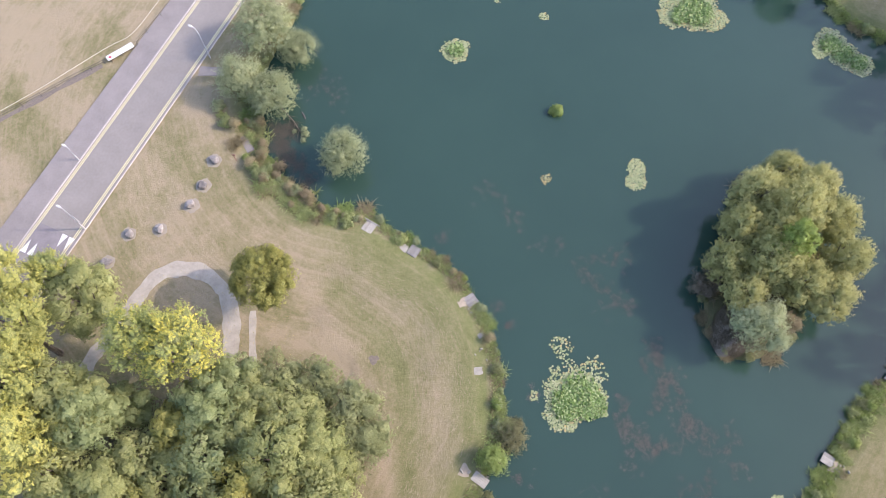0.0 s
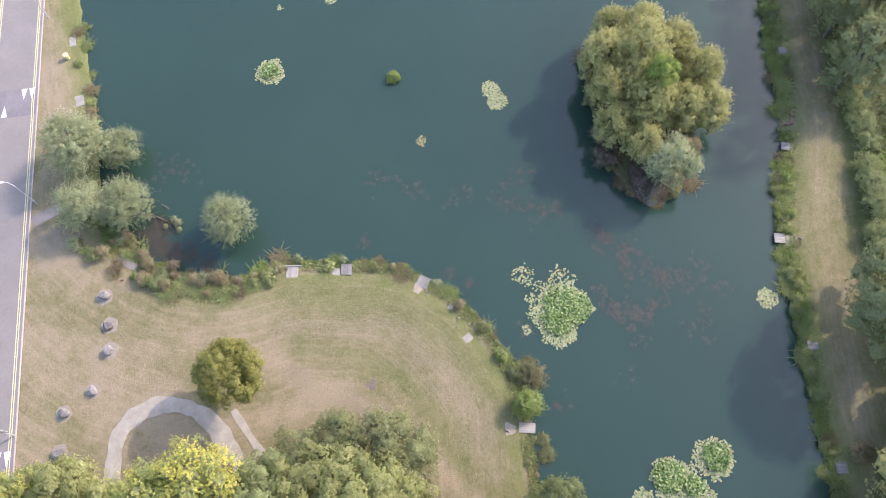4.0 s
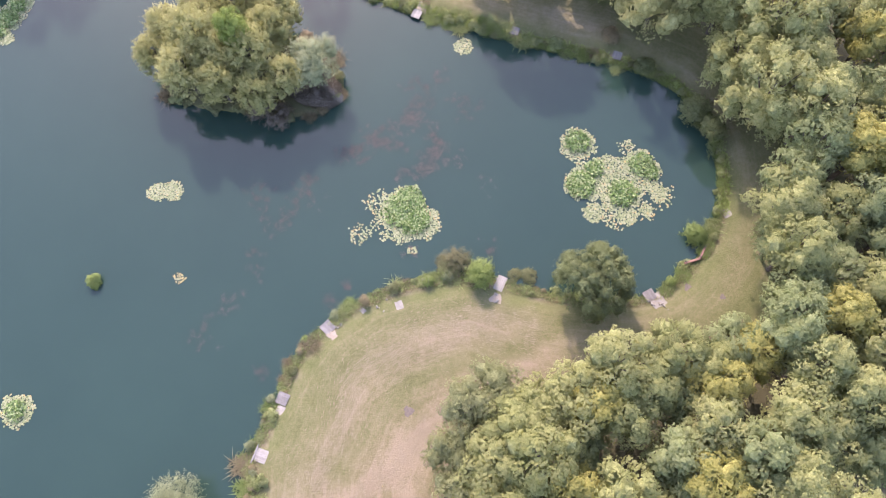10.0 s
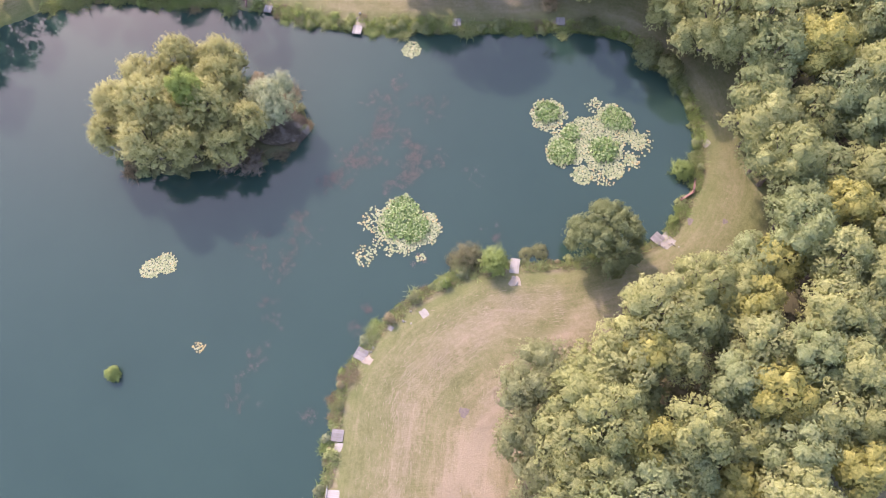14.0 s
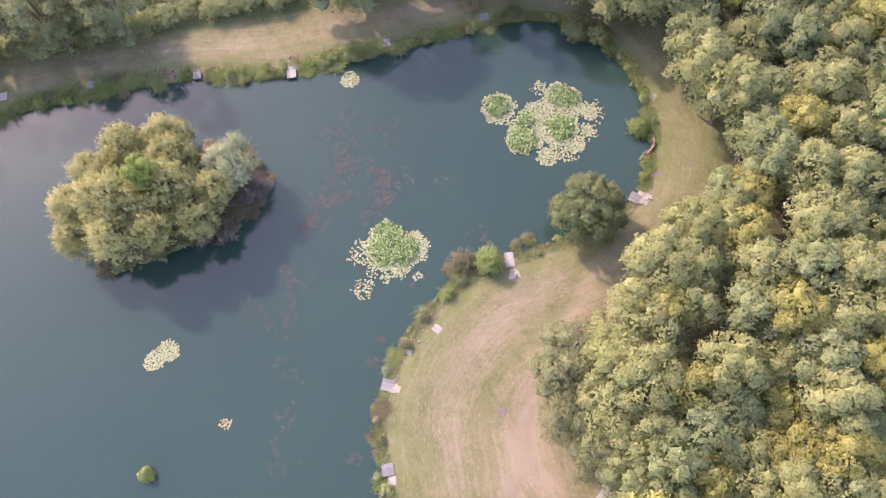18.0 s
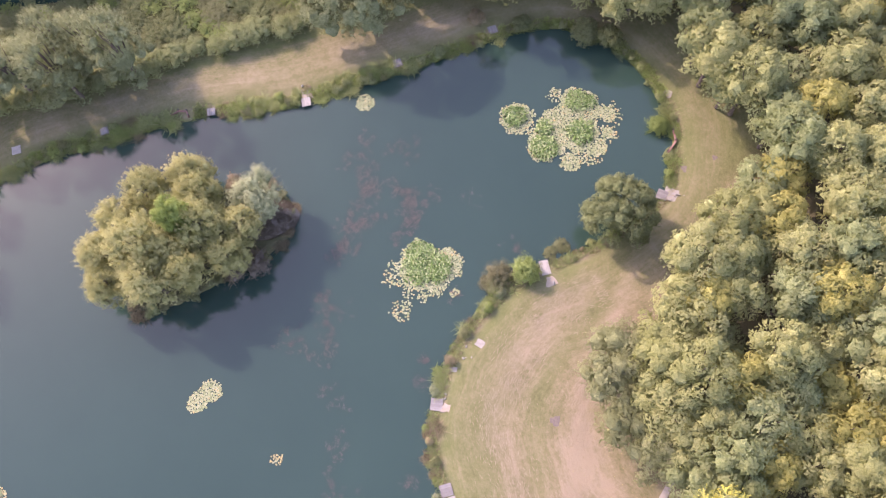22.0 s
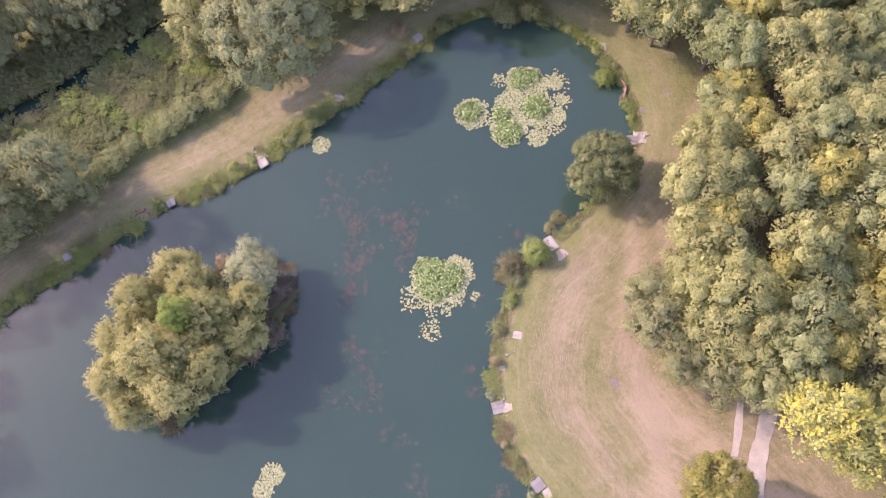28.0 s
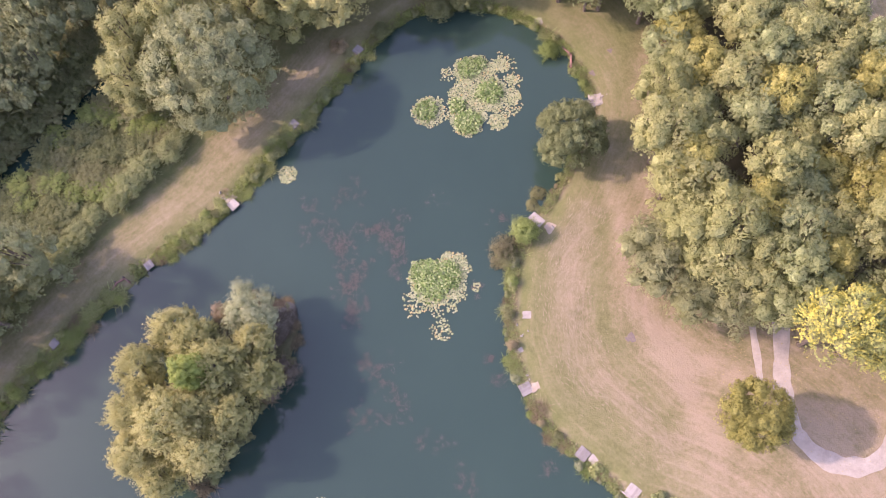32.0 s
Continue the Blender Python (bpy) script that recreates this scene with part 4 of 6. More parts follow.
def bank_plant(kind, which, x, y, turn, size):
    z = max(0.0, float(land_height(np.array([x]), np.array([y]))[0])) - 0.03
    if kind == "tuft":
        lab = ("clump of green reeds at the pond's edge", "clump of arching green sedge at the pond's edge", "clump of dry brown stems at the pond's edge", "clump of fresh green rushes at the pond's edge")[which]
        t = thing("reed_clump", Matrix.Translation((x, y, z)) @ Matrix.Rotation(turn, 4, "Z") @ Matrix.Scale(size, 4), lab, "reeds", "plants along the bank")
        part("foliage", TUFTS[which], None, t)
    else:
        lab = ("low fresh green bush on the bank", "low grey-green bush on the bank", "low brownish bush on the bank", "low yellow-green herbs on the bank", "stand of dry straw-coloured stalks on the bank", "grey-green willowherb on the bank", "stand of withered reddish stalks on the bank")[which]
        t = thing("bank_bush", Matrix.Translation((x, y, z)) @ Matrix.Rotation(turn, 4, "Z") @ Matrix.Scale(size, 4), lab, "bush", "plants along the bank")
        part("foliage", BUSHES[which], None, t)


def fringe(line, step, seed, mixture, inset=(-0.3, 0.7), size=(0.7, 1.2), gap=1.1):
    """Plants along a stretch of bank, with gaps at the fishing places. mixture: odds of the four tufts and the bushes."""
    r = np.random.default_rng(seed)
    p = spline(line, step)
    d = np.gradient(p, axis=0)
    d /= np.linalg.norm(d, axis=1)[:, None]
    odds = np.array(mixture, float) / sum(mixture)
    for q, t in zip(p, d):
        land = np.array([t[1], -t[0]])
        if bank_distance(np.array([q[0] + land[0]]), np.array([q[1] + land[1]]))[0] < 0:
            land = -land
        at = q + land * r.uniform(*inset) + t * r.uniform(-0.6, 0.6) + r.normal(0, 0.15, 2)
        if min(np.hypot(at[0] - x, at[1] - y) for x, y in PEGS) < gap:
            continue
        k = r.choice(len(odds), p=odds)
        bank_plant("tuft" if k < 4 else "bush", k if k < 4 else k - 4, at[0], at[1], r.uniform(0, 6.28), size[0] + (size[1] - size[0]) * r.random() ** 1.5)


# rank growth by the willows, then the neat meadow bank, the head of the pond and the far bank
fringe(WEST_BANK[3:9], 1.7, 61, (3, 3, 3, 1, .4, .5, .4, 2), (-0.2, 0.8), (0.5, 0.9))
fringe(WEST_BANK[8:15], 0.5, 62, (2, 2, 4, 2, .3, 1, 1.5, 1, 3, 2, 3), (-0.6, 0.6), (0.6, 1.25))
fringe([(x - 0.6, y - 0.8) for x, y in WEST_BANK[9:15]], 0.5, 63, (2, 3, 3, 2, .8, 1, 1, 1, 3, 2, 2), (-0.5, 0.9), (0.5, 1.1))
fringe([(-29.0, 53.5), (-27.4, 50.4), (-25.0, 46.4), (-21.5, 43.0)], 0.6, 64, (1, 3, 2, 1, 2, 2, .5, 2, 1.5, 2, .5), (-0.6, 0.9), (0.5, 1.15))
fringe(WEST_BANK[14:] + SOUTH_BANK[:3], 0.42, 65, (3, 4, 3, 3, 2.2, 2.2, .6, 2, 1.2, 1.8), (-0.4, 0.3), (0.22, 1.05))
fringe(SOUTH_BANK[1:4], 0.7, 66, (3, 3, 3, 2, 1, 1, .3, 1, 1, 1), (-0.4, 0.4), (0.45, 0.9))
fringe(SOUTH_BANK[3:7], 0.75, 67, (3, 4, 4, 3, .6, .6, .3, 2, 1, .6), (-0.4, 0.4), (0.4, 0.75))
fringe(SOUTH_BANK[7:12], 0.7, 68, (3, 3, 0, 3, 1.5, 1, 0, 3), (-0.3, 0.5), (0.5, 0.9), 0.9)
fringe(SOUTH_BANK[11:] + EAST_BANK[:3], 0.9, 69, (2, 2, 0, 2, 3, 3, .5, 2), (-0.3, 0.5), (0.4, 0.85))
fringe(EAST_BANK[2:14], 0.45, 70, (3, 4, 1, 4, 2.2, 2.0, .3, 2), (-0.3, 0.7), (0.35, 1.05))
fringe([(x + 0.9, y - 0.7) for x, y in EAST_BANK[4:13]], 0.8, 71, (3, 4, 1, 4, 1, .4, 0, 4), (-0.3, 0.6), (0.4, 0.8))
fringe(NORTH_BANK, 1.0, 72, (3, 4, 2, 3, .3, .4, .3, 3), (-0.3, 0.6), (0.5, 1.0))
fringe(ISLAND + ISLAND[:1], 1.5, 73, (0, 0, 3, 0, 0, .3, 4, 0), (-0.3, 0.5), (0.6, 1.1))



def bank_grass(lines, per_metre, seed, kind, label, inset=(-0.25, 0.75)):
    """Rank grass that hangs over the water's edge, blade by blade."""
    r = np.random.default_rng(seed)
    quads = []
    for line in lines:
        p = spline(line, 0.25)
        d = np.gradient(p, axis=0)
        d /= np.linalg.norm(d, axis=1)[:, None]
        side = np.stack([d[:, 1], -d[:, 0]], 1)
        wet = bank_distance(p[:, 0] + side[:, 0], p[:, 1] + side[:, 1]) < 0
        side[wet] *= -1
        k = r.integers(0, len(p), int(len(p) * 0.25 * per_metre))
        clump = 0.5 + 0.5 * np.sin(k * 0.9 + seed) * np.sin(k * 0.31 + 2 * seed)
        k = k[r.random(len(k)) < 0.35 + 0.65 * clump]
        n = len(k)
        root = p[k] + side[k] * r.uniform(*inset, n)[:, None] + d[k] * r.uniform(-0.2, 0.2, n)[:, None]
        z = np.maximum(0.02, land_height(root[:, 0], root[:, 1]))
        way = r.normal(size=(n, 2)) - side[k] * 0.5
        way /= np.linalg.norm(way, axis=1)[:, None]
        long = r.uniform(0.22, 0.62, n)
        tip = np.concatenate([root + way * long[:, None] * 0.8, (z + long * r.uniform(0.25, 0.8, n))[:, None]], 1)
        low = np.concatenate([root, z[:, None]], 1)
        cross = np.stack([-way[:, 1], way[:, 0], np.zeros(n)], 1) * r.uniform(0.02, 0.045, n)[:, None]
        mid = low * 0.45 + tip * 0.55 + np.array([0, 0, 0.06])
        keep = np.ones(n, bool)
        for x, y in PEGS:
            keep &= np.hypot(root[:, 0] - x, root[:, 1] - y) > 0.85
        quads.append(np.stack([low, mid - cross, tip, mid + cross], 1)[keep])
    tagged(new("bank_grass", polys_mesh("bank_grass", np.concatenate(quads), LEAF[kind])), label, "grass", kind="stuff")


MEADOW_EDGE, FAR_EDGE = [WEST_BANK[9:] + SOUTH_BANK[:12]], [SOUTH_BANK[11:] + EAST_BANK[:14], NORTH_BANK]
bank_grass(MEADOW_EDGE, 95, 5, "reed", "rank yellow-green grass hanging over the meadow bank")
bank_grass(MEADOW_EDGE, 55, 6, "dry", "dry straw-coloured grass along the meadow bank", (0.0, 1.0))
bank_grass(MEADOW_EDGE, 45, 7, "fresh", "fresh green grass along the meadow bank")
bank_grass(FAR_EDGE, 80, 8, "reed", "rank yellow-green grass along the far bank", (-0.25, 1.0))
bank_grass(FAR_EDGE, 170, 9, "bright", "fresh green grass along the far bank", (-0.25, 1.2))

def cut_hay(lines, per_metre, seed):
    """Wisps of dry cut grass left lying in rows."""
    r = np.random.default_rng(seed)
    quads = []
    for line, half in lines:
        p = spline(line, 0.3)
        d = np.gradient(p, axis=0)
        d /= np.linalg.norm(d, axis=1)[:, None]
        k = r.integers(0, len(p), int(len(p) * 0.3 * per_metre))
        n = len(k)
        # drawn together in narrow rows by the rake
        row = np.round(r.normal(0, half, n) / 0.62) * 0.62 + r.normal(0, 0.2, n) + 0.25 * np.sin(k * 0.13)
        at = p[k] + np.stack([d[k, 1], -d[k, 0]], 1) * row[:, None] + d[k] * r.uniform(-0.3, 0.3, n)[:, None]
        keep = r.random(n) < 0.15 + 0.85 * np.clip(0.5 + 1.1 * wobble(at[:, 0] * 0.8, at[:, 1] * 0.8), 0, 1)
        at, dk = at[keep], d[k][keep]
        n = len(at)
        turn = np.arctan2(dk[:, 1], dk[:, 0]) + r.normal(0, 0.4, n)
        along = np.stack([np.cos(turn), np.sin(turn), np.zeros(n)], 1) * r.uniform(0.12, 0.38, n)[:, None]
        across = np.stack([-np.sin(turn), np.cos(turn), np.zeros(n)], 1) * r.uniform(0.010, 0.026, n)[:, None]
        mid = np.concatenate([at, (land_height(at[:, 0], at[:, 1]) + r.uniform(0.015, 0.05, n))[:, None]], 1)
        rise = np.array([0, 0, 1.0]) * r.normal(0, 0.02, n)[:, None]
        quads.append(np.stack([mid - along - rise, mid - across, mid + along + rise, mid + across], 1))
    tagged(new("cut_hay", polys_mesh("cut_hay", np.concatenate(quads), HAY)), "wisps of pale dry hay left in rows on the meadow", "hay", kind="stuff")


cut_hay([([(-13, 34.0), (-7.4, 29.8), (-2.2, 26.2), (0.1, 20.3), (0.0, 12.3), (-0.9, 8.4)], 1.4), ([(-14.5, 28), (-11.2, 23.6), (-7.9, 18.9), (-5.3, 12.5)], 0.8)], 110, 77)

# bushes that stand out
DEAD = tree_kind("dead", 1.6, 2.0, 0.0, 12, 3200, 0.17, 0.22, 1, 1400, "half-dead brown bush on the pond bank", "bush", name="bush", shaggy=2.8, fill=0.4, tip=0.4)[0]
plant(DEAD, 7.7, 15.2, 0.5, 1.05, 0.85)
RAGGED = tree_kind("brown", 1.5, 1.7, 0.0, 14, 3400, 0.12, 0.35, 1, 1410, "ragged brownish-green bush on the pond bank", "bush", name="bush", shaggy=1.8)[0]
plant(RAGGED, 7.3, 16.4, 1.5, 0.95, 0.9)
plant(RAGGED, 5.6, 9.3, 0.3, 0.6, 0.7)
plant(RAGGED, 5.2, 7.9, 2.3, 0.7, 0.7)
plant(DEAD, 8.3, 16.9, 2.5, 0.6, 0.9, "straggling brown bush at the water's edge")
LIME = tree_kind("fresh", 1.25, 2.2, 0.0, 12, 3000, 0.11, 0.5, 1, 1420, "leafy fresh green bush beside a fishing platform", "bush", name="bush", shaggy=2.2)[0]
plant(LIME, 5.8, 13.1, 0.0, 1.22, 0.9)
plant(LIME, 6.9, -10.9, 1.0, 1.0, 0.8, "leafy green bush beside the timber edging")
HANG = tree_kind("oak", 1.6, 2.8, 0.0, 16, 4200, 0.13, 0.5, 1, 1425, "green bush hanging over the dark water", "bush", name="bush", shaggy=1.6)[0]
plant(HANG, 28.0, -10.0, 2.0, 0.75, 0.8, "green bush hanging over the dark water")
plant(HANG, 21.5, -14.2, 2.6, 1.15, 0.9, "green bush hanging over the dark water")
plant(HANG, 18.6, -15.6, 0.6, 1.0, 0.9, "green bush hanging over the dark water")
MOUND = tree_kind("dry", 1.7, 1.6, -0.2, 12, 3200, 0.11, 0.35, 1, 1440, "mound of dry brown brambles on the island's tip", "bush", name="bush")[0]
plant(MOUND, 32.7, -6.9, 1.0, 0.75, 1.0, "pale dry bush beside the verge ride")


def sedge_bank(x, y, rx, ry, turn, height, seed):
    """A rounded bank overgrown with dead sedge."""
    r = np.random.default_rng(seed)
    rings, spokes = 9, 40
    verts, faces = [(0, 0, height)], []
    for i in range(1, rings + 1):
        u = i / rings
        for k in range(spokes):
            a = 2 * math.pi * k / spokes
            f = u * (1 + 0.04 * math.sin(3 * a + seed) + 0.03 * math.sin(7 * a))
            verts.append((rx * f * math.cos(a), ry * f * math.sin(a), height * (1 - u ** 3.2) * (1 + 0.06 * math.sin(5 * a + 4 * u)) - 0.25 * u ** 6))
    faces += [(0, 1 + k, 1 + (k + 1) % spokes) for k in range(spokes)]
    for i in range(rings - 1):
        for k in range(spokes):
            a, b = 1 + i * spokes + k, 1 + i * spokes + (k + 1) % spokes
            faces.append((a, a + spokes, b + spokes, b))
    t = thing("sedge_bank", pose(x, y, 0.0, 0, 0, turn), "rounded bank of dead brown sedge on the island's tip", "bank")
    part("turf", mesh_of("turf", verts, faces, SEDGE_SOIL, True), None, t)
    n = 9000
    a, u = r.uniform(0, 6.28, n), np.sqrt(r.random(n)) * 0.99
    root = np.stack([rx * u * np.cos(a), ry * u * np.sin(a), height * (1 - u ** 3.2) - 0.25 * u ** 6], 1)
    out = unit(np.stack([np.cos(a) / rx, np.sin(a) / ry, 0.35 + 0 * a], 1))
    way = unit(out + r.normal(size=(n, 3)) * 0.5)
    side = unit(np.cross(way, np.array([0, 0, 1.0]))) * r.uniform(0.02, 0.05, n)[:, None]
    tip = root + way * r.uniform(0.15, 0.40, n)[:, None]
    blades = polys_mesh("dead_sedge", np.stack([root - side, root + side, tip], 1), LEAF["sedge"])
    tagged(part("dead_sedge", blades, None, t), kind="stuff")
    return t


sedge_bank(32.0, 29.2, 2.7, 3.9, -28, 1.4, 7)
DARK_TWIGS = tree_kind("sedge", 1.9, 2.4, 0.0, 14, 3600, 0.15, 0.2, 1, 1450, "dark half-bare bush leaning over the water", "bush", name="bush", shaggy=2.4, tip=0.3)[0]
plant(DARK_TWIGS, 28.6, 33.4, 0.4, 1.0, 1.0)
plant(DARK_TWIGS, 29.6, 35.6, 2.4, 0.8, 1.0)
ROSY = tree_kind("rosy", 1.3, 4.5, 0.6, 10, 2600, 0.13, 0.35, 1, 1455, "thin reddish bush beside the silvery willow", "bush", name="bush", upright=0.6, shaggy=2.0)[0]
plant(ROSY, 36.4, 29.0)
BALL = tree_kind("fresh", 0.95, 1.3, -0.1, 12, 2400, 0.09, 0.5, 1, 1460, "small round yellow-green bush standing in open water", "bush", name="bush")[0]
plant(BALL, 11.9, 55.7)
plant(WILLOW[0], 42.5, 78.0, 1.0, 1.1, 1.0, "willow overhanging the far bank")
# a fallen bough with its twigs by the willows
bough = thing("fallen_branch", pose(-20.6, 52.1, 0.02, 0, 0, -48), "bare fallen branch lying in the shallow water", "branch")
bm = tube(bmesh.new(), [(-2.6, 0, 0.35), (0, 0.15, 0.14), (2.6, -0.1, 0.02)], [0.09, 0.07, 0.03], 6)
limb = part("bough", bm, BARK, bough)
for k in range(7):
    x = -1.0 + k * 0.5
    part("twig", tube(bmesh.new(), [(x, 0.1, 0.08), (x + 0.5, 0.5 * (-1) ** k, 0.16), (x + 0.9, 0.9 * (-1) ** k, 0.05)], [0.03, 0.02, 0.008], 4), BARK, limb)

SPRIG = small_bush("leafy_twigs", 0.55, 0.5, 260, 0.09, LEAF["silver"], 58, 0.3)
for x, y, s in ((1.9, 0.5, 0.8), (2.6, 0.2, 1.0), (3.1, -0.5, 0.7), (1.4, -0.6, 0.6)):
    ob = part("leafy_twigs", SPRIG, None, limb, "grey-green leafy twigs")
    ob.matrix_basis = Matrix.Translation((x, y, 0.0)) @ Matrix.Scale(s, 4)
log = thing("log", pose(-19.3, 53.1, 0.03, 0, 0, -60), "short pale log floating in the pond", "log")
part("stem", tube(bmesh.new(), [(-0.55, 0, 0), (0.1, 0.03, 0.02), (0.55, 0, 0)], [0.09, 0.10, 0.08], 8), OLD_TIMBER, log)

# ---- water plants ----


def disc_pads(at, size, tilt, r, sides=7):
    """Round pads with a notch, as loose polygons."""
    verts, faces = [], []
    for p, s, t in zip(at, size, tilt):
        a0 = r.uniform(0, 6.28)
        lean = r.uniform(0, 6.28)
        base = len(verts)
        verts.append(tuple(p))
        for k in range(sides):
            a = a0 + 0.35 + (6.28 - 0.7) * k / (sides - 1)
            x, y = s * math.cos(a), s * math.sin(a)
            verts.append((p[0] + x, p[1] + y, p[2] + t * (x * math.cos(lean) + y * math.sin(lean))))
        faces.append(tuple(range(base, base + sides + 1)))
    return verts, faces


def pad_spots(dense, loose, spacing, r):
    """Places of floating leaves: side by side in the dense rounds, strewn in the loose ones."""
    rounds = np.array([(*b, 1.0) for b in dense] + [(*b, 0.0) for b in loose])
    x0, x1 = (rounds[:, 0] - rounds[:, 2]).min() - 0.5, (rounds[:, 0] + rounds[:, 2]).max() + 0.5
    y0, y1 = (rounds[:, 1] - rounds[:, 2]).min() - 0.5, (rounds[:, 1] + rounds[:, 2]).max() + 0.5
    gx, gy = np.meshgrid(np.arange(x0, x1, spacing), np.arange(y0, y1, spacing * 0.866))
    gx = gx + (np.arange(gx.shape[0]) % 2)[:, None] * spacing / 2
    x = gx.ravel() + r.normal(0, spacing * 0.24, gx.size)
    y = gy.ravel() + r.normal(0, spacing * 0.24, gx.size)
    odds = np.zeros(len(x))
    for cx, cy, rad, full in rounds:
        a = np.arctan2(y - cy, x - cx)
        d = np.hypot(x - cx, y - cy) / (rad * (1 + 0.05 * np.sin(3 * a + cx) + 0.05 * np.sin(8 * a + cy)))
        odds = np.maximum(odds, np.where(d < 0.96, 1.0, np.where(d < 1.08, 0.5, 0.0)) if full else np.where(d < 1.0, 0.45, np.where(d < 1.35, 0.16, 0.0)))
    keep = r.random(len(x)) < odds
    return x[keep], y[keep], odds[keep]


def lily_patch(dense, loose, hearts, seed, label, yellowed=0.06):
    """dense, loose, hearts: rounds (x, y, radius) of close pads, of strewn pads and of leaves that stand above the water."""
    r = np.random.default_rng(seed)
    cx, cy = (dense or loose)[0][:2]
    t = thing("lily_patch", Matrix.Translation((cx, cy, 0)), label, "water lilies", "lily patches on the pond")
    x, y, odds = pad_spots(dense, loose, 0.185, r)
    gone = r.random(len(x)) < np.where(odds < 0.7, yellowed * 4, yellowed)
    pads = [(a - cx, b - cy, h) for a, b, h in zip(x[~gone], y[~gone], r.uniform(0.012, 0.05, len(x)))]
    old = [(a - cx, b - cy, h) for a, b, h in zip(x[gone], y[gone], r.uniform(0.012, 0.05, len(x)))]
    raised = []
    if hearts:
        hx, hy, _ = pad_spots(hearts, [], 0.132, r)
        inner = np.zeros(len(hx))
        for a, b, rad in hearts:
            inner = np.maximum(inner, 1 - np.hypot(hx - a, hy - b) / rad)
        keep = r.random(len(hx)) < 0.25 + 2.6 * inner
        raised = [(a - cx, b - cy, 0.10 + 0.22 * r.random() + 0.22 * i) for a, b, i in zip(hx[keep], hy[keep], np.maximum(inner[keep], 0))]
    for name, places, material, s, tilt in (("pad_mat", pads, "pad", (0.095, 0.155), 0.14), ("yellowed_pad_mat", old, "old_pad", (0.08, 0.14), 0.15), ("raised_foliage", raised, "lily", (0.08, 0.14), 0.8)):
        if places:
            k = len(places)
            v, f = disc_pads(places, r.uniform(*s, k), r.normal(0, tilt, k), r)
            tagged(part(name, mesh_of(name, v, f, LEAF[material]), None, t), kind="stuff")
    return t


lily_patch([(14.86, 20.55, 2.75), (13.06, 20.43, 1.92), (16.36, 19.75, 1.55), (12.6, 17.8, 1.15), (13.86, 17.5, 0.83), (15.7, 21.9, 1.1), (13.4, 18.9, 1.5), (12.3, 19.2, 0.9)],
           [(12.83, 25.67, 1.1), (12.31, 22.82, 0.75), (13.64, 23.66, 0.65), (16.38, 23.84, 1.0), (17.35, 23.04, 0.6), (11.3, 21.34, 0.5), (10.06, 20.22, 0.45), (11.36, 18.22, 0.5)],
           [(14.9, 20.4, 2.4), (15.9, 19.7, 1.85), (13.7, 19.5, 1.9)], 1, "large bed of water lilies with raised leaves, fringed with pads")
lily_patch([(19.9, -0.48, 2.0)], [], [(20.15, -0.5, 1.45)], 2, "small round bed of water lilies with green heart")
lily_patch([(15.03, -0.24, 2.15), (13.24, -4.05, 2.5), (16.21, -6.71, 1.85), (16.12, -2.99, 1.9), (11.37, -0.55, 1.15), (10.5, -4.06, 1.25), (15.4, -7.9, 1.3), (13.7, -7.5, 1.0), (12.4, -8.2, 1.05), (10.7, -6.4, 0.75)],
           [(12.2, -8.4, 1.25), (10.61, -6.4, 1.0), (17.38, -0.33, 0.8), (10.42, -2.57, 1.2), (18.7, -5.8, 0.8)],
           [(14.85, 0.2, 1.75), (16.6, -1.7, 1.1), (13.1, -4.2, 1.7), (16.2, -7.1, 1.5), (15.0, -8.0, 0.9)], 3, "large spreading bed of water lilies with green hearts")
lily_patch([(34.9, 10.6, 1.1)], [], [], 4, "small pale patch of lily pads near the bank")
lily_patch([(21.6, 46.7, 1.25), (21.7, 48.5, 1.05)], [], [], 5, "small double patch of pale lily pads")
lily_patch([(-1.1, 64.1, 1.75), (-0.3, 64.8, 0.95)], [], [(-1.1, 64.1, 1.15)], 6, "round patch of pale green lily pads")
lily_patch([(30.04, 72.46, 3.1), (27.42, 71.83, 2.3), (32.33, 71.22, 1.8), (26.37, 73.15, 1.0)], [], [(30.03, 72.27, 2.5), (28.14, 71.41, 1.4)], 7, "large bed of water lilies with pale and yellowed outer pads", 0.16)
lily_patch([(47.21, 68.57, 2.05), (48.74, 66.46, 2.0), (50.5, 65.26, 1.7), (45.6, 66.8, 0.9)], [], [(47.16, 68.12, 1.5), (48.55, 66.62, 1.5), (50.25, 65.51, 1.25)], 8, "long bed of water lilies near the far corner")
lily_patch([(10.2, 70.3, 0.62)], [], [], 9, "tiny loose patch of lily pads", 0.2)
lily_patch([], [(10.8, 46.3, 0.6)], [], 10, "few loose yellowing lily pads", 0.2)
# pads added in place of small grey specks, likely ducks
lily_patch([], [(4.0, 72.4, 0.4), (7.3, 75.3, 0.35), (4.8, 74.4, 0.4)], [], 11, "few loose pads in place of small grey ducks")


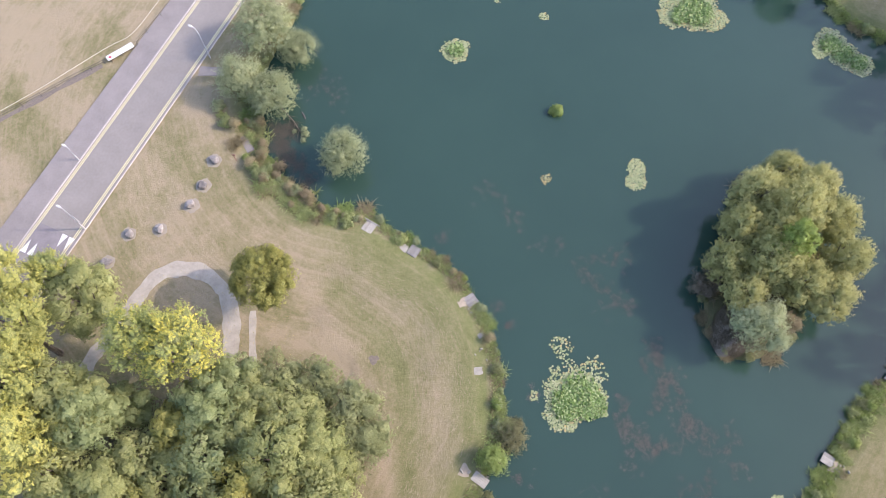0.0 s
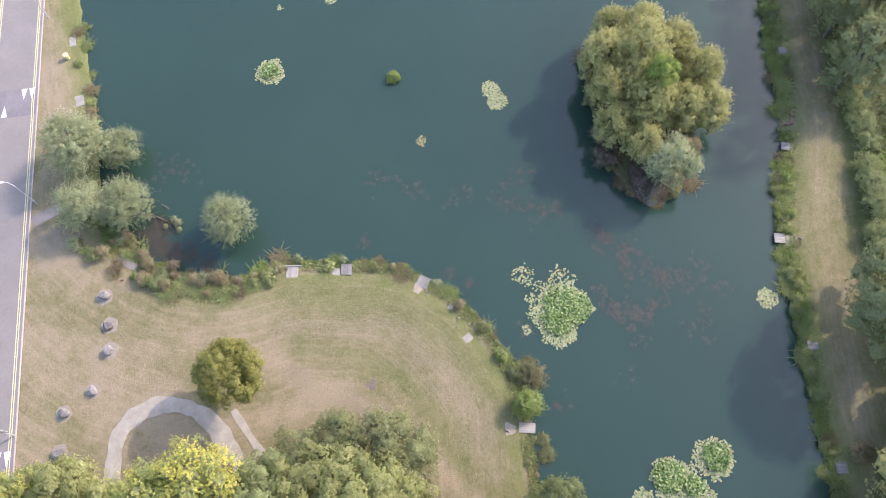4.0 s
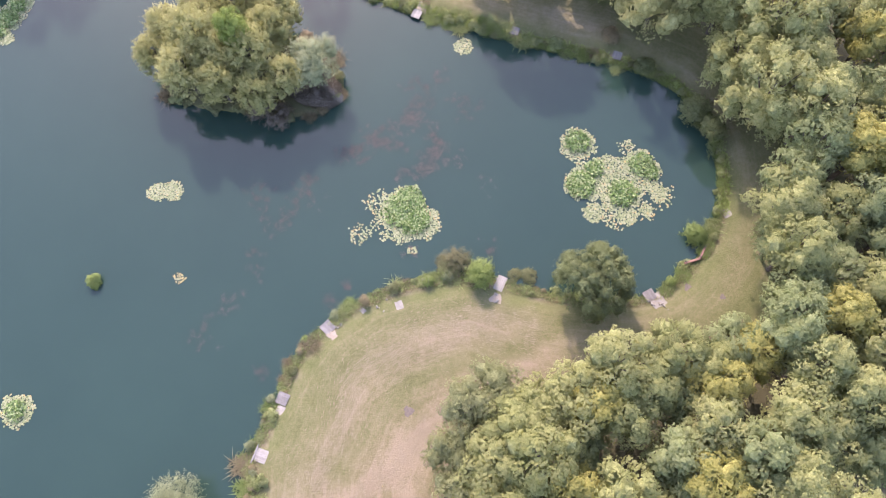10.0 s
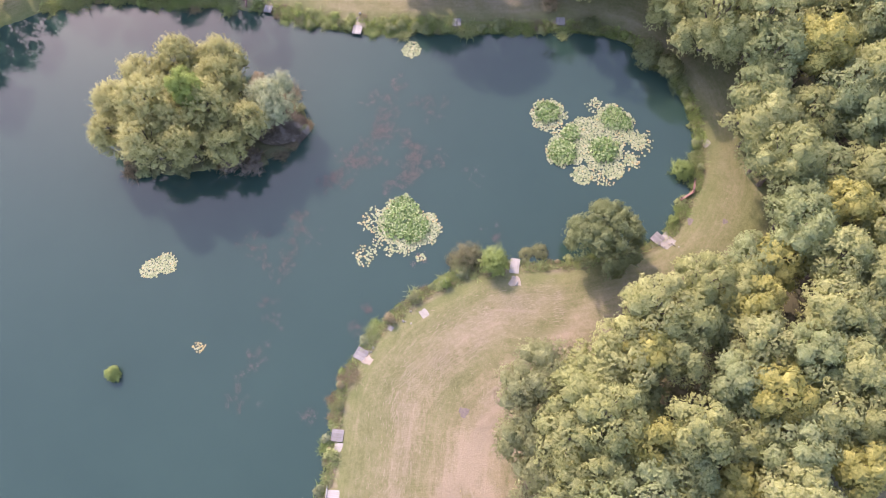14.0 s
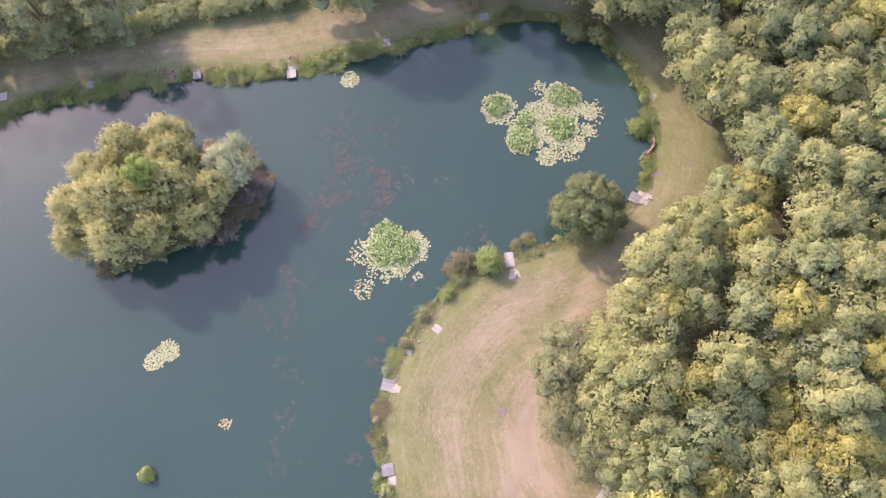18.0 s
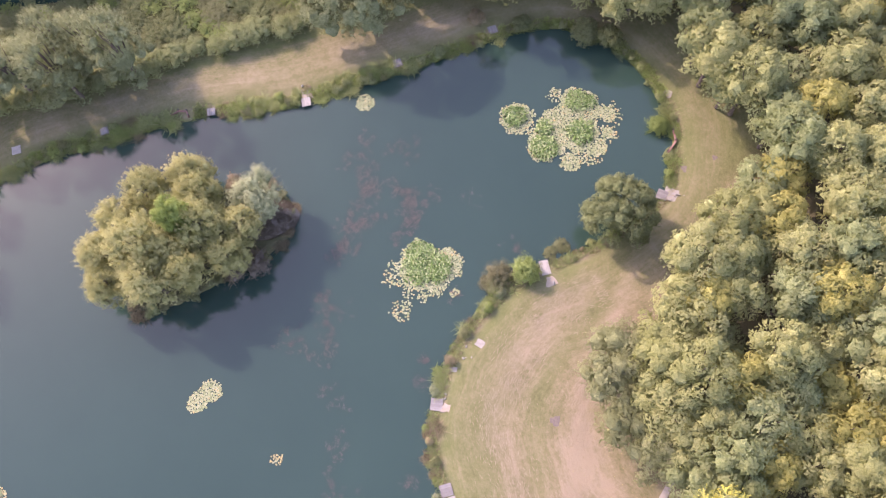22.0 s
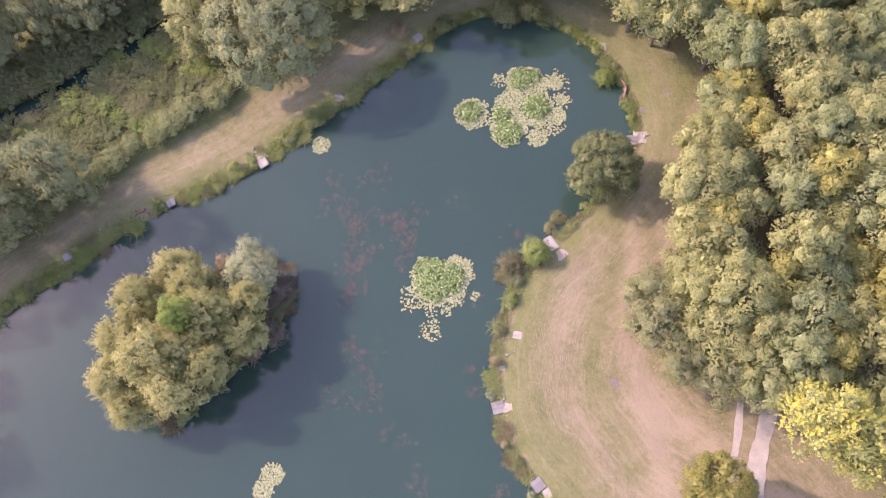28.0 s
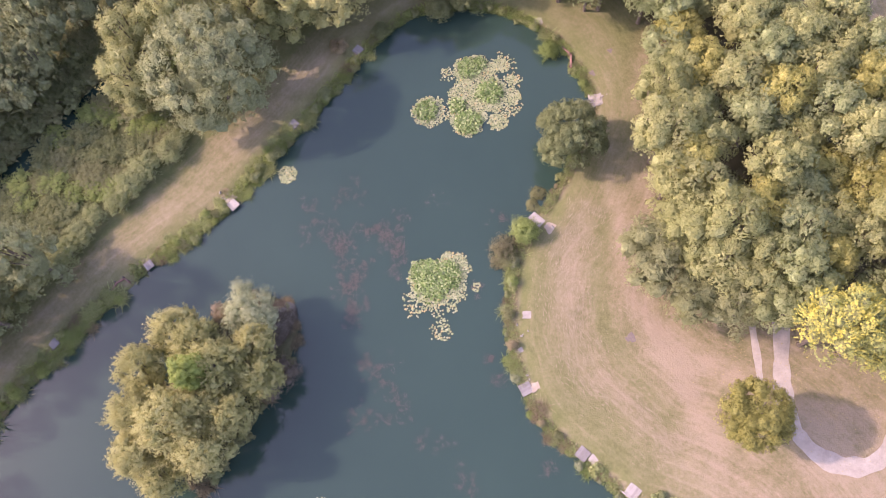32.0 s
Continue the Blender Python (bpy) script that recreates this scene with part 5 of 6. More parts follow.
def weed_bed(rows, seed, label, kind="weed"):
    """Thin red-brown fronds lying just at the surface."""
    r = np.random.default_rng(seed)
    quads = []
    for x, y, rad, count in rows:
        heart = r.normal(0, rad * 0.75, (max(6, count // 5), 2))
        for _ in range(int(count * 3.6)):
            h = heart[r.integers(len(heart))]
            p = np.array([x + h[0] + r.normal(0, 0.17), y + h[1] + r.normal(0, 0.17)])
            a = r.uniform(0, 6.28)
            d = np.array([math.cos(a), math.sin(a)]) * r.uniform(0.035, 0.12)
            s = np.array([-d[1], d[0]]) * r.uniform(0.15, 0.4)
            z = r.uniform(0.004, 0.02)
            quads.append([(*(p - d), z), (*(p + s), z), (*(p + d), z), (*(p - s), z)])
    tagged(new("water_weed", polys_mesh("water_weed", np.array(quads), LEAF[kind])), label, "water weed", kind="stuff")


weed_bed([(26.2, 17.8, 1.2, 150), (25.6, 19.5, 1.1, 110), (24.4, 21.8, 1.3, 170), (24.4, 22.9, 0.9, 110), (23.2, 20.3, 0.9, 80), (22.8, 24.9, 1.1, 160), (23.1, 26.4, 0.9, 90), (23.5, 15.7, 0.8, 70), (21.8, 16.6, 1.0, 130),
          (19.8, 17.8, 1.1, 170), (19.4, 20.1, 0.6, 60), (20.4, 15.6, 1.2, 130), (22.7, 15.5, 0.8, 50), (26.4, 12.0, 1.8, 110), (29.9, 16.8, 1.3, 110), (27.5, 17.2, 1.1, 90), (20.1, 13.5, 0.8, 40), (30.8, 14.1, 1.1, 50), (16.5, 10.6, 0.8, 25)], 1,
         "reddish-brown water weed drifting at the surface")
weed_bed([(18.4, 31.6, 1.4, 120), (20.4, 30.9, 0.9, 80), (19.2, 36.5, 1.3, 100), (15.8, 33.8, 1.2, 90), (16.4, 35.5, 1.2, 70), (11.9, 37.6, 0.9, 40), (6.9, 40.9, 1.4, 90), (4.2, 43.7, 1.2, 70), (10.6, 37.9, 1.0, 30)], 2,
         "scattered reddish-brown water weed in open water")
weed_bed([(-17.6, 57.8, 2.0, 120), (-15.3, 56.3, 1.3, 70), (9.2, 11.4, 0.9, 50), (9.8, 20.2, 0.7, 50), (6.8, 27.8, 0.6, 50), (5.9, 30.0, 0.6, 50), (-1.0, 37.9, 0.6, 50)], 3,
         "brown weed in the open shallows")
weed_bed([(-22.2, 50.6, 1.0, 700), (-21.4, 48.6, 1.0, 800), (-20.6, 46.9, 0.9, 600), (-20.6, 50.8, 0.9, 420), (-19.0, 46.0, 0.8, 300), (-17.6, 44.2, 0.7, 200)], 4,
         "dark drift of dead leaves and silt in the shallows", "silt")

# ---- road ----
ALONG, ACROSS = np.array([0.352, 0.936]), np.array([0.936, -0.352])


def road_point(s, o):
    return ALONG * s + ACROSS * o


def road_strip(name, s0, s1, o, width, z, material, thickness=0.03, step=4.0):
    k = max(2, int((s1 - s0) / step))
    line = [road_point(s, o) for s in np.linspace(s0, s1, k)]
    return ribbon(name, line, np.full(k, width), z, material, thickness)


structure("road", road_strip("road", -220, 420, -55.15, 5.72, 0.60, ASPHALT, 0.3), None, "sun-bleached grey asphalt road", "road")
structure("pavement", road_strip("pavement", -220, 420, -59.68, 3.06, 0.68, FOOTWAY, 0.3), None, "grey asphalt footway beside the road", "pavement")
kerb_mesh = road_strip("kerb", 0, 0.9, 0, 0.15, 0.70, KERB, 0.3, 0.45)
kerb = structure("kerb", road_strip("kerb_bed", -220, 420, -58.07, 0.14, 0.66, KERB, 0.2), None, "pale concrete kerb between road and footway", "kerb")
for i in range(60):
    ob = part("kerb_stone", kerb_mesh, None, kerb)
    q = road_point(18 + i * 0.915, -58.07)
    ob.location = (q[0], q[1], 0)
structure("trim_edging", road_strip("edging", -220, 420, -52.22, 0.10, 0.62, KERB, 0.2), None, "narrow concrete edging beside the road", "kerb")
marks = structure("road_marking", road_strip("line", -220, 420, -57.80, 0.1, 0.605, YELLOW, 0.004), None, "double yellow lines and white hump triangles", "road marking")
for o in (-57.57, -52.86, -52.63):
    part("yellow_line", road_strip("yellow_line", -220, 420, o, 0.1, 0.605, YELLOW, 0.004), None, marks)
for s in (15.2, 59.45):
    bm = bmesh.new()
    prof = [(-2.0, 0.601), (-0.9, 0.665), (0.9, 0.665), (2.0, 0.601)]
    rows = [[bm.verts.new((*road_point(s + a, o), z)) for a, z in prof] for o in (-57.98, -52.32)]
    for a, b in zip(range(3), range(1, 4)):
        bm.faces.new((rows[0][a], rows[0][b], rows[1][b], rows[1][a]))
    hump = structure("road_hump", bm, HUMP, "dark asphalt speed hump across the road", "speed hump")
    for o, side in ((-57.15, -1), (-56.2, -1), (-52.95, 1), (-53.9, 1)):
        bm = bmesh.new()
        tri = [(s + side * 1.9, o - 0.38, 0.640), (s + side * 1.9, o + 0.38, 0.640), (s + side * 0.25, o, 0.696)]
        bm.faces.new([bm.verts.new((*road_point(a, b), z)) for a, b, z in tri])
        part("white_triangle", bm, WHITE, hump)
    for o in (-57.80, -57.57, -52.86, -52.63):
        bm = bmesh.new()
        rows = [[bm.verts.new((*road_point(s + a, o + e), z + 0.006)) for a, z in prof] for e in (-0.05, 0.05)]
        for a, b in zip(range(3), range(1, 4)):
            bm.faces.new((rows[0][a], rows[0][b], rows[1][b], rows[1][a]))
        part("yellow_line", bm, YELLOW, hump)


def street_lamp(x, y, height, arm, boards):
    t = thing("street_lamp", pose(x, y, 0.45, 0, 0, math.degrees(math.atan2(ACROSS[1], ACROSS[0])) + 180), "grey steel street lamp on a tapered pole beside the road", "street lamp", "street lamps along the road")
    part("pole", tube(bmesh.new(), [(0, 0, -0.3), (0, 0, 1.1), (0, 0, 1.15), (0, 0, height * 0.8), (arm * 0.35, 0, height * 0.97), (arm, 0, height)], [0.10, 0.10, 0.065, 0.05, 0.045, 0.04], 10), STEEL, t)
    bm = bmesh.new()
    g = bmesh.ops.create_icosphere(bm, subdivisions=2, radius=1.0, matrix=Matrix.LocRotScale((arm + 0.22, 0, height), None, (0.36, 0.14, 0.09)))
    head = part("lantern", bm, WHITE, t, "pale lamp head")
    part("lens", box(bmesh.new(), arm + 0.02, -0.09, height - 0.11, arm + 0.44, 0.09, height - 0.06, 0.01), STEEL, head)
    part("base_door", box(bmesh.new(), -0.11, -0.05, 0.3, -0.09, 0.05, 0.8), STEEL, t)
    if boards:
        for k, z in enumerate((2.2, 3.0)):
            part("sign_board", box(bmesh.new(), -0.42, -0.06 - 0.02, z, 0.32, -0.05, z + 0.62, 0.006), WHITE, t, "white sign board")
    return t


street_lamp(-32.3, 60.5, 6.0, 0.6, False)
street_lamp(-42.4, 35.9, 5.8, 0.2, True)
street_lamp(-45.4, 44.8, 3.4, 0.1, False)
street_lamp(-22.9, 85.4, 6.0, 0.6, False)

# ---- paths ----
main_path = spline([(-22.6, 15), (-22.8, 20.5), (-23.4, 25.8), (-24.6, 28.9), (-26.9, 31.1), (-29.8, 31.8), (-32.7, 30.8), (-34.4, 28.0), (-36.2, 23.8), (-38.0, 20.5), (-39, 15)], 0.5)
wid_main = np.random.default_rng(8).normal(0, 0.09, len(main_path)) + 1.75 + 0.25 * np.sin(np.arange(len(main_path)) * 0.37) + 0.12 * np.sin(np.arange(len(main_path)) * 1.3)


def laid_path(name, line, widths, lift, material, label):
    """A path draped over the meadow."""
    me = ribbon(name, line, widths, 0.0, material, 0.12)
    k = len(me.vertices)
    co = np.zeros(3 * k)
    me.vertices.foreach_get("co", co)
    co = co.reshape(-1, 3)
    co[:, 2] += land_height(co[:, 0], co[:, 1]) + lift
    me.vertices.foreach_set("co", co.ravel())
    return structure(name, me, None, label, "path")


laid_path("path_gravel", main_path, wid_main, 0.035, GRAVEL, "curving path of pale trodden gravel")
small_path = spline([(-19.4, 17.5), (-19.9, 20.0), (-20.7, 23.4), (-21.3, 27.4)], 0.5)
laid_path("path_narrow", small_path, 0.75 + 0.1 * np.sin(np.arange(len(small_path)) * 0.9), 0.03, GRAVEL, "narrow pale gravel path into the wood")
pad_line = [(-33.4, 58.5), (-31.6, 58.55), (-30.3, 58.6)]
laid_path("path_landing", np.array(pad_line), np.array([1.5, 1.3, 1.3]), 0.05, FOOTWAY, "short asphalt landing from the road to the bank")

r = np.random.default_rng(91)
fx = np.concatenate([r.normal(-27.5, 5.0, 800), r.normal(-20.0, 4.0, 250), r.normal(-37.0, 4.0, 250)])
fy = np.concatenate([r.normal(24.0, 4.5, 800), r.normal(22.5, 3.0, 250), r.normal(27.0, 5.0, 250)])
fz = land_height(fx, fy) + 0.05
turn, size = r.uniform(0, 6.28, len(fx)), r.uniform(0.035, 0.075, len(fx))
along, over = np.stack([np.cos(turn), np.sin(turn), r.normal(0, 0.2, len(fx))], 1) * size[:, None], np.stack([-np.sin(turn), np.cos(turn), r.normal(0, 0.3, len(fx))], 1) * size[:, None] * 0.6
at = np.stack([fx, fy, fz], 1)
tagged(new("fallen_leaves", polys_mesh("fallen_leaves", np.stack([at - along, at + over, at + along, at - over], 1), LEAF["old_pad"])), "yellow fallen leaves strewn on the dry grass and path", "fallen leaves", kind="stuff")

# ---- stones, slabs, platforms ----


def boulder(x, y, size, seed, label):
    r = np.random.default_rng(seed)
    bm = bmesh.new()
    bmesh.ops.create_icosphere(bm, subdivisions=3 if size > 0.4 else 2, radius=1.0)
    cuts = [(Vector(r.normal(size=3)).normalized(), r.uniform(0.5, 0.86)) for _ in range(13)]
    for v in bm.verts:
        for n, d in cuts:
            over = v.co.dot(n) - d
            if over > 0:
                v.co -= n * over * 0.97
        v.co += Vector((noise.noise(v.co * 2.1 + Vector((seed, 0, 0))), noise.noise(v.co * 2.3 + Vector((0, seed, 0))), 0)) * 0.09
        v.co = Vector((v.co.x * size, v.co.y * size * 0.78, (v.co.z * 0.72 + 0.35) * size))
    me = bpy.data.meshes.new("boulder")
    bm.to_mesh(me)
    bm.free()
    me.materials.append(STONE)
    ob = new("boulder", me)
    ob.matrix_world = pose(x, y, float(land_height(np.array([x]), np.array([y]))[0]), 0, 0, seed * 47)
    return tagged(ob, label, "boulder", "row of boulders on the grass")


for i, (x, y, s) in enumerate([(-29.1, 45.8, 0.78), (-29.7, 42.4, 0.78), (-30.6, 39.7, 0.80), (-33.7, 36.4, 0.72), (-37.2, 35.6, 0.74), (-38.8, 32.0, 0.72)]):
    boulder(x, y, s, i + 3, "rough grey boulder set on dry grass")
    bare = bmesh.new()
    bmesh.ops.create_circle(bare, cap_ends=True, segments=24, radius=1.0)
    for v in bare.verts:
        v.co *= s * (1.2 + 0.08 * math.sin(5 * math.atan2(v.co.y, v.co.x) + i) + 0.05 * math.sin(11 * math.atan2(v.co.y, v.co.x)))
    ob = structure("ground_patch", bare, BARE, "ring of bare grey soil round a boulder", "bare soil")
    ob.location = (x, y, float(land_height(np.array([x]), np.array([y]))[0]) + 0.02)


scatter = np.random.default_rng(77)
for cx, cy, spread, count in ((3.35, 28.9, 0.5, 9), (41.2, 14.7, 0.6, 9), (3.3, 11.8, 0.6, 6), (-0.1, -5.4, 0.7, 6), (4.2, 24.2, 0.5, 4)):
    for k in range(count):
        x, y = cx + scatter.normal(0, spread), cy + scatter.normal(0, spread)
        ob = boulder(x, y, scatter.uniform(0.10, 0.24), 20 + k, "small pale grey stone on the worn bank")
        ob.name = "stone"
        ob.data.materials[0] = CONCRETE
        ob.location.z = max(ob.location.z, 0.10)
        tagged(ob, "small pale grey stone on the worn bank", "stone", "loose stones on the bank")


def shore_turn(x, y):
    """Degrees to which the open water lies."""
    d = SHORE - np.array([x, y])
    a = np.argsort((d ** 2).sum(1))[:1]
    k = a[0]
    t = SHORE[(k + 2) % len(SHORE)] - SHORE[k - 2]
    n = np.array([t[1], -t[0]])
    if bank_distance(np.array([x + n[0]]), np.array([y + n[1]]))[0] > bank_distance(np.array([x - n[0]]), np.array([y - n[1]]))[0]:
        n = -n
    return math.degrees(math.atan2(n[1], n[0]))


def platform(x, y, long, wide, material, label, turn=None, rail=False, top=0.42):
    a = shore_turn(x, y) if turn is None else turn
    t = thing("fishing_platform", pose(x, y, 0, 0, 0, a), label, "platform", "fishing platforms round the pond")
    count = max(4, round(wide / 0.2))
    w = wide / count
    for k in range(count):
        y0 = -wide / 2 + k * w
        part("plank", box(bmesh.new(), -long / 2, y0 + 0.008, top - 0.045 + 0.004 * (k % 2), long / 2, y0 + w - 0.008, top + 0.004 * (k % 2), 0.006), material, t)
    for sx in (-1, 1):
        part("bearer", box(bmesh.new(), sx * long * 0.36 - 0.05, -wide / 2 + 0.03, top - 0.16, sx * long * 0.36 + 0.05, wide / 2 - 0.03, top - 0.05), OLD_TIMBER, t)
        for sy in (-1, 1):
            part("post", box(bmesh.new(), sx * long * 0.40 - 0.05, sy * wide * 0.42 - 0.05, -0.9, sx * long * 0.40 + 0.05, sy * wide * 0.42 + 0.05, top - 0.05), OLD_TIMBER, t)
    if rail:
        part("edge_board", box(bmesh.new(), long / 2, -wide / 2 - 0.35, top - 0.1, long / 2 + 0.12, wide / 2 + 0.35, top + 0.1, 0.01), PALE_DECK, t, "pale edge board facing the water")
    return t


platform(-9.56, 38.4, 1.3, 1.35, PALE_DECK, "pale boarded fishing platform with an edge board", 62, True)
platform(-4.1, 35.75, 1.25, 1.25, DECK, "grey boarded fishing platform on the bank", 60)
platform(2.75, 30.3, 1.3, 1.3, DECK, "grey boarded fishing platform on the bank", 38)
platform(4.75, 11.15, 1.7, 1.05, PALE_DECK, "pale long boarded fishing platform over the water", -32)
platform(1.0, -4.45, 1.2, 1.2, DECK, "grey boarded fishing platform beside a paved patch", 20)
platform(40.2, 15.6, 1.2, 1.15, PALE_DECK, "white boarded fishing platform over the water", 148)
platform(35.8, 4.15, 1.1, 1.1, DECK, "grey boarded fishing platform on the far bank")
platform(30.4, -7.3, 1.1, 1.1, DECK, "grey boarded fishing platform in the shade")
platform(47.9, 24.6, 1.0, 1.0, DECK, "grey boarded fishing platform on the far bank")
platform(55.8, 35.5, 1.0, 1.0, DECK, "grey boarded fishing platform on the far bank")
platform(-21.7, 80.5, 1.4, 1.5, PALE_DECK, "pale boarded fishing platform below the road")
platform(-23.6, 71.6, 1.4, 1.5, PALE_DECK, "pale boarded fishing platform below the road")
platform(-30.0, 58.6, 1.1, 1.1, PALE_DECK, "pale boarded fishing platform under the willows", 0, False, 0.62)
platform(12.6, 84.2, 1.4, 1.5, DECK, "grey boarded fishing platform on the far shore")


def slab(x, y, a, b, turn, label, material=None, seed=0, rough=0.05):
    """A worn slab or trodden patch with an uneven outline."""
    r = np.random.default_rng(seed + 90)
    pts = []
    for u in np.linspace(0, 2 * math.pi, 16, endpoint=False):
        c, s = math.cos(u), math.sin(u)
        f = 1 / max(abs(c), abs(s)) * (1 + r.normal(0, rough))
        pts.append((a / 2 * c * f, b / 2 * s * f))
    bm = bmesh.new()
    top = [bm.verts.new((px, py, 0.06)) for px, py in pts]
    low = [bm.verts.new((px * 1.03, py * 1.03, -0.15)) for px, py in pts]
    bm.faces.new(top)
    for i in range(16):
        bm.faces.new((low[i], low[(i + 1) % 16], top[(i + 1) % 16], top[i]))
    me = bpy.data.meshes.new("slab")
    bm.to_mesh(me)
    bm.free()
    me.materials.append(material or CONCRETE)
    ob = new("slab", me)
    ob.matrix_world = pose(x, y, max(0.12, float(land_height(np.array([x]), np.array([y]))[0])) , 0, 0, turn)
    return tagged(ob, label, "slab")


slab(-5.25, 36.1, 0.9, 0.9, 60, "square pale paving slab beside a platform", None, 1, 0.02)
slab(3.2, 11.9, 1.6, 1.1, -30, "broken pale stone landing behind a platform", SOIL, 2, 0.26)
slab(0.0, -5.3, 1.9, 1.5, 20, "broken pale paving behind a platform", CONCRETE, 3, 0.13)
slab(0.55, -3.9, 0.35, 1.5, 20, "narrow pale concrete sill", None, 4, 0.02)
slab(41.3, 14.6, 1.5, 1.0, 148, "worn pale landing of stones behind a platform", SOIL, 5, 0.24)
slab(8.85, -14.95, 0.95, 0.95, 20, "square pale paving slab on the grass", None, 6, 0.03)
slab(13.4, 85.9, 2.2, 1.6, 70, "worn pale ground behind a platform", SOIL, 15, 0.15)
slab(28.6, 82.6, 2.6, 1.8, 150, "worn pinkish ground behind the timber frame", SOIL, 16, 0.2)
slab(61.8, 44.8, 1.1, 1.1, 60, "square pale paving slab on the far bank", None, 7, 0.03)
slab(4.0, 22.35, 0.95, 0.8, 10, "pale flat stone on the bank", None, 8, 0.09)
slab(4.1, 26.4, 0.8, 0.5, 40, "pale stone half hidden in the grass", None, 9, 0.09)
slab(1.7, 29.8, 1.2, 0.8, 40, "worn sandy ground behind a platform", SOIL, 10, 0.28)
for i, (x, y, s) in enumerate([(-7.35, 22.8, 0.52), (1.2, -8.7, 0.42), (-0.4, -12.0, 0.3)]):
    bm = bmesh.new()
    bmesh.ops.create_circle(bm, cap_ends=True, segments=18, radius=s)
    for v in bm.verts:
        v.co *= 1 + 0.2 * math.sin(3 * math.atan2(v.co.y, v.co.x) + i) + 0.12 * math.sin(7 * math.atan2(v.co.y, v.co.x))
    ob = structure("ground_ash", bm, ASH, "grey ash patch of an old fire", "ash patch")
    ob.location = (x, y, float(land_height(np.array([x]), np.array([y]))[0]) + 0.03)
slab(-25.6, 48.4, 2.4, 0.9, -52, "grey concrete culvert cover in the reeds", FOOTWAY, 14, 0.03)


def timber_edge(points, label, width=0.22, top=0.55):
    t = thing("timber_edging", Matrix.Translation((points[0][0], points[0][1], 0)), label, "edging")
    for (ax, ay), (bx, by) in zip(points, points[1:]):
        d = Vector((bx - ax, by - ay, 0))
        bm = box(bmesh.new(), -0.06, -width / 2, -0.5, d.length + 0.06, width / 2, top, 0.015)
        bm.transform(Matrix.Translation((ax - points[0][0], ay - points[0][1], 0)) @ Matrix.Rotation(math.atan2(d.y, d.x), 4, "Z"))
        part("board", bm, TIMBER, t)
    for ax, ay in points:
        bm = box(bmesh.new(), -0.07, -0.07, -0.8, 0.07, 0.07, top + 0.1, 0.01)
        bm.transform(Matrix.Translation((ax - points[0][0] + 0.16, ay - points[0][1] - 0.12, 0)))
        part("post", bm, OLD_TIMBER, t)
    return t


timber_edge([(3.9, -9.0), (4.15, -10.7), (5.2, -11.5)], "red-brown timber boards shoring up the bank")
timber_edge([(51.2, 28.4), (51.0, 27.4), (50.2, 26.7), (49.5, 27.0)], "brown timber frame shoring up the far bank", 0.16)
timber_edge([(27.6, 81.6), (29.4, 80.9), (30.6, 79.4)], "brown timber frame shoring up the far shore", 0.3)

PINK_DECK = plain_material("weathered_pinkish_boards", (0.20, 0.155, 0.14), (0.33, 0.27, 0.25), 2.5, 0.8, 0.4, 0.01, per_object=0.3)
bench = thing("bench", pose(18.5, 83.8, 0.45, 0, 0, 163), "pale wooden bench on the far shore", "bench")
for k in range(3):
    part("seat_slat", box(bmesh.new(), -1.1, -0.5 + k * 0.3, 0.42, 1.1, -0.24 + k * 0.3, 0.47, 0.008), PINK_DECK, bench)
for sx in (-0.9, 0.9):
    part("leg", box(bmesh.new(), sx - 0.06, -0.42, -0.2, sx + 0.06, 0.3, 0.42), OLD_TIMBER, bench)

# ---- field edge beyond the road ----
def row_of_posts(line, label, height, rails):
    """Posts with rails between them."""
    p = spline(line, 2.2)
    t = thing("fence", Matrix.Translation((p[0][0], p[0][1], 0)), label, "fence")
    o = Vector((p[0][0], p[0][1], 0))
    tops = []
    for x, y in p:
        z = float(land_height(np.array([x]), np.array([y]))[0])
        b = Vector((x, y, z)) - o
        part("post", tube(bmesh.new(), [b - Vector((0, 0, 0.3)), b + Vector((0, 0, height))], [0.05, 0.045], 6), OLD_TIMBER, t)
        tops.append(b)
    for a, b in zip(tops, tops[1:]):
        for h in rails:
            part("rail", tube(bmesh.new(), [a + Vector((0, 0, h)), b + Vector((0, 0, h))], [0.03, 0.03], 5), OLD_TIMBER, t)
    return t


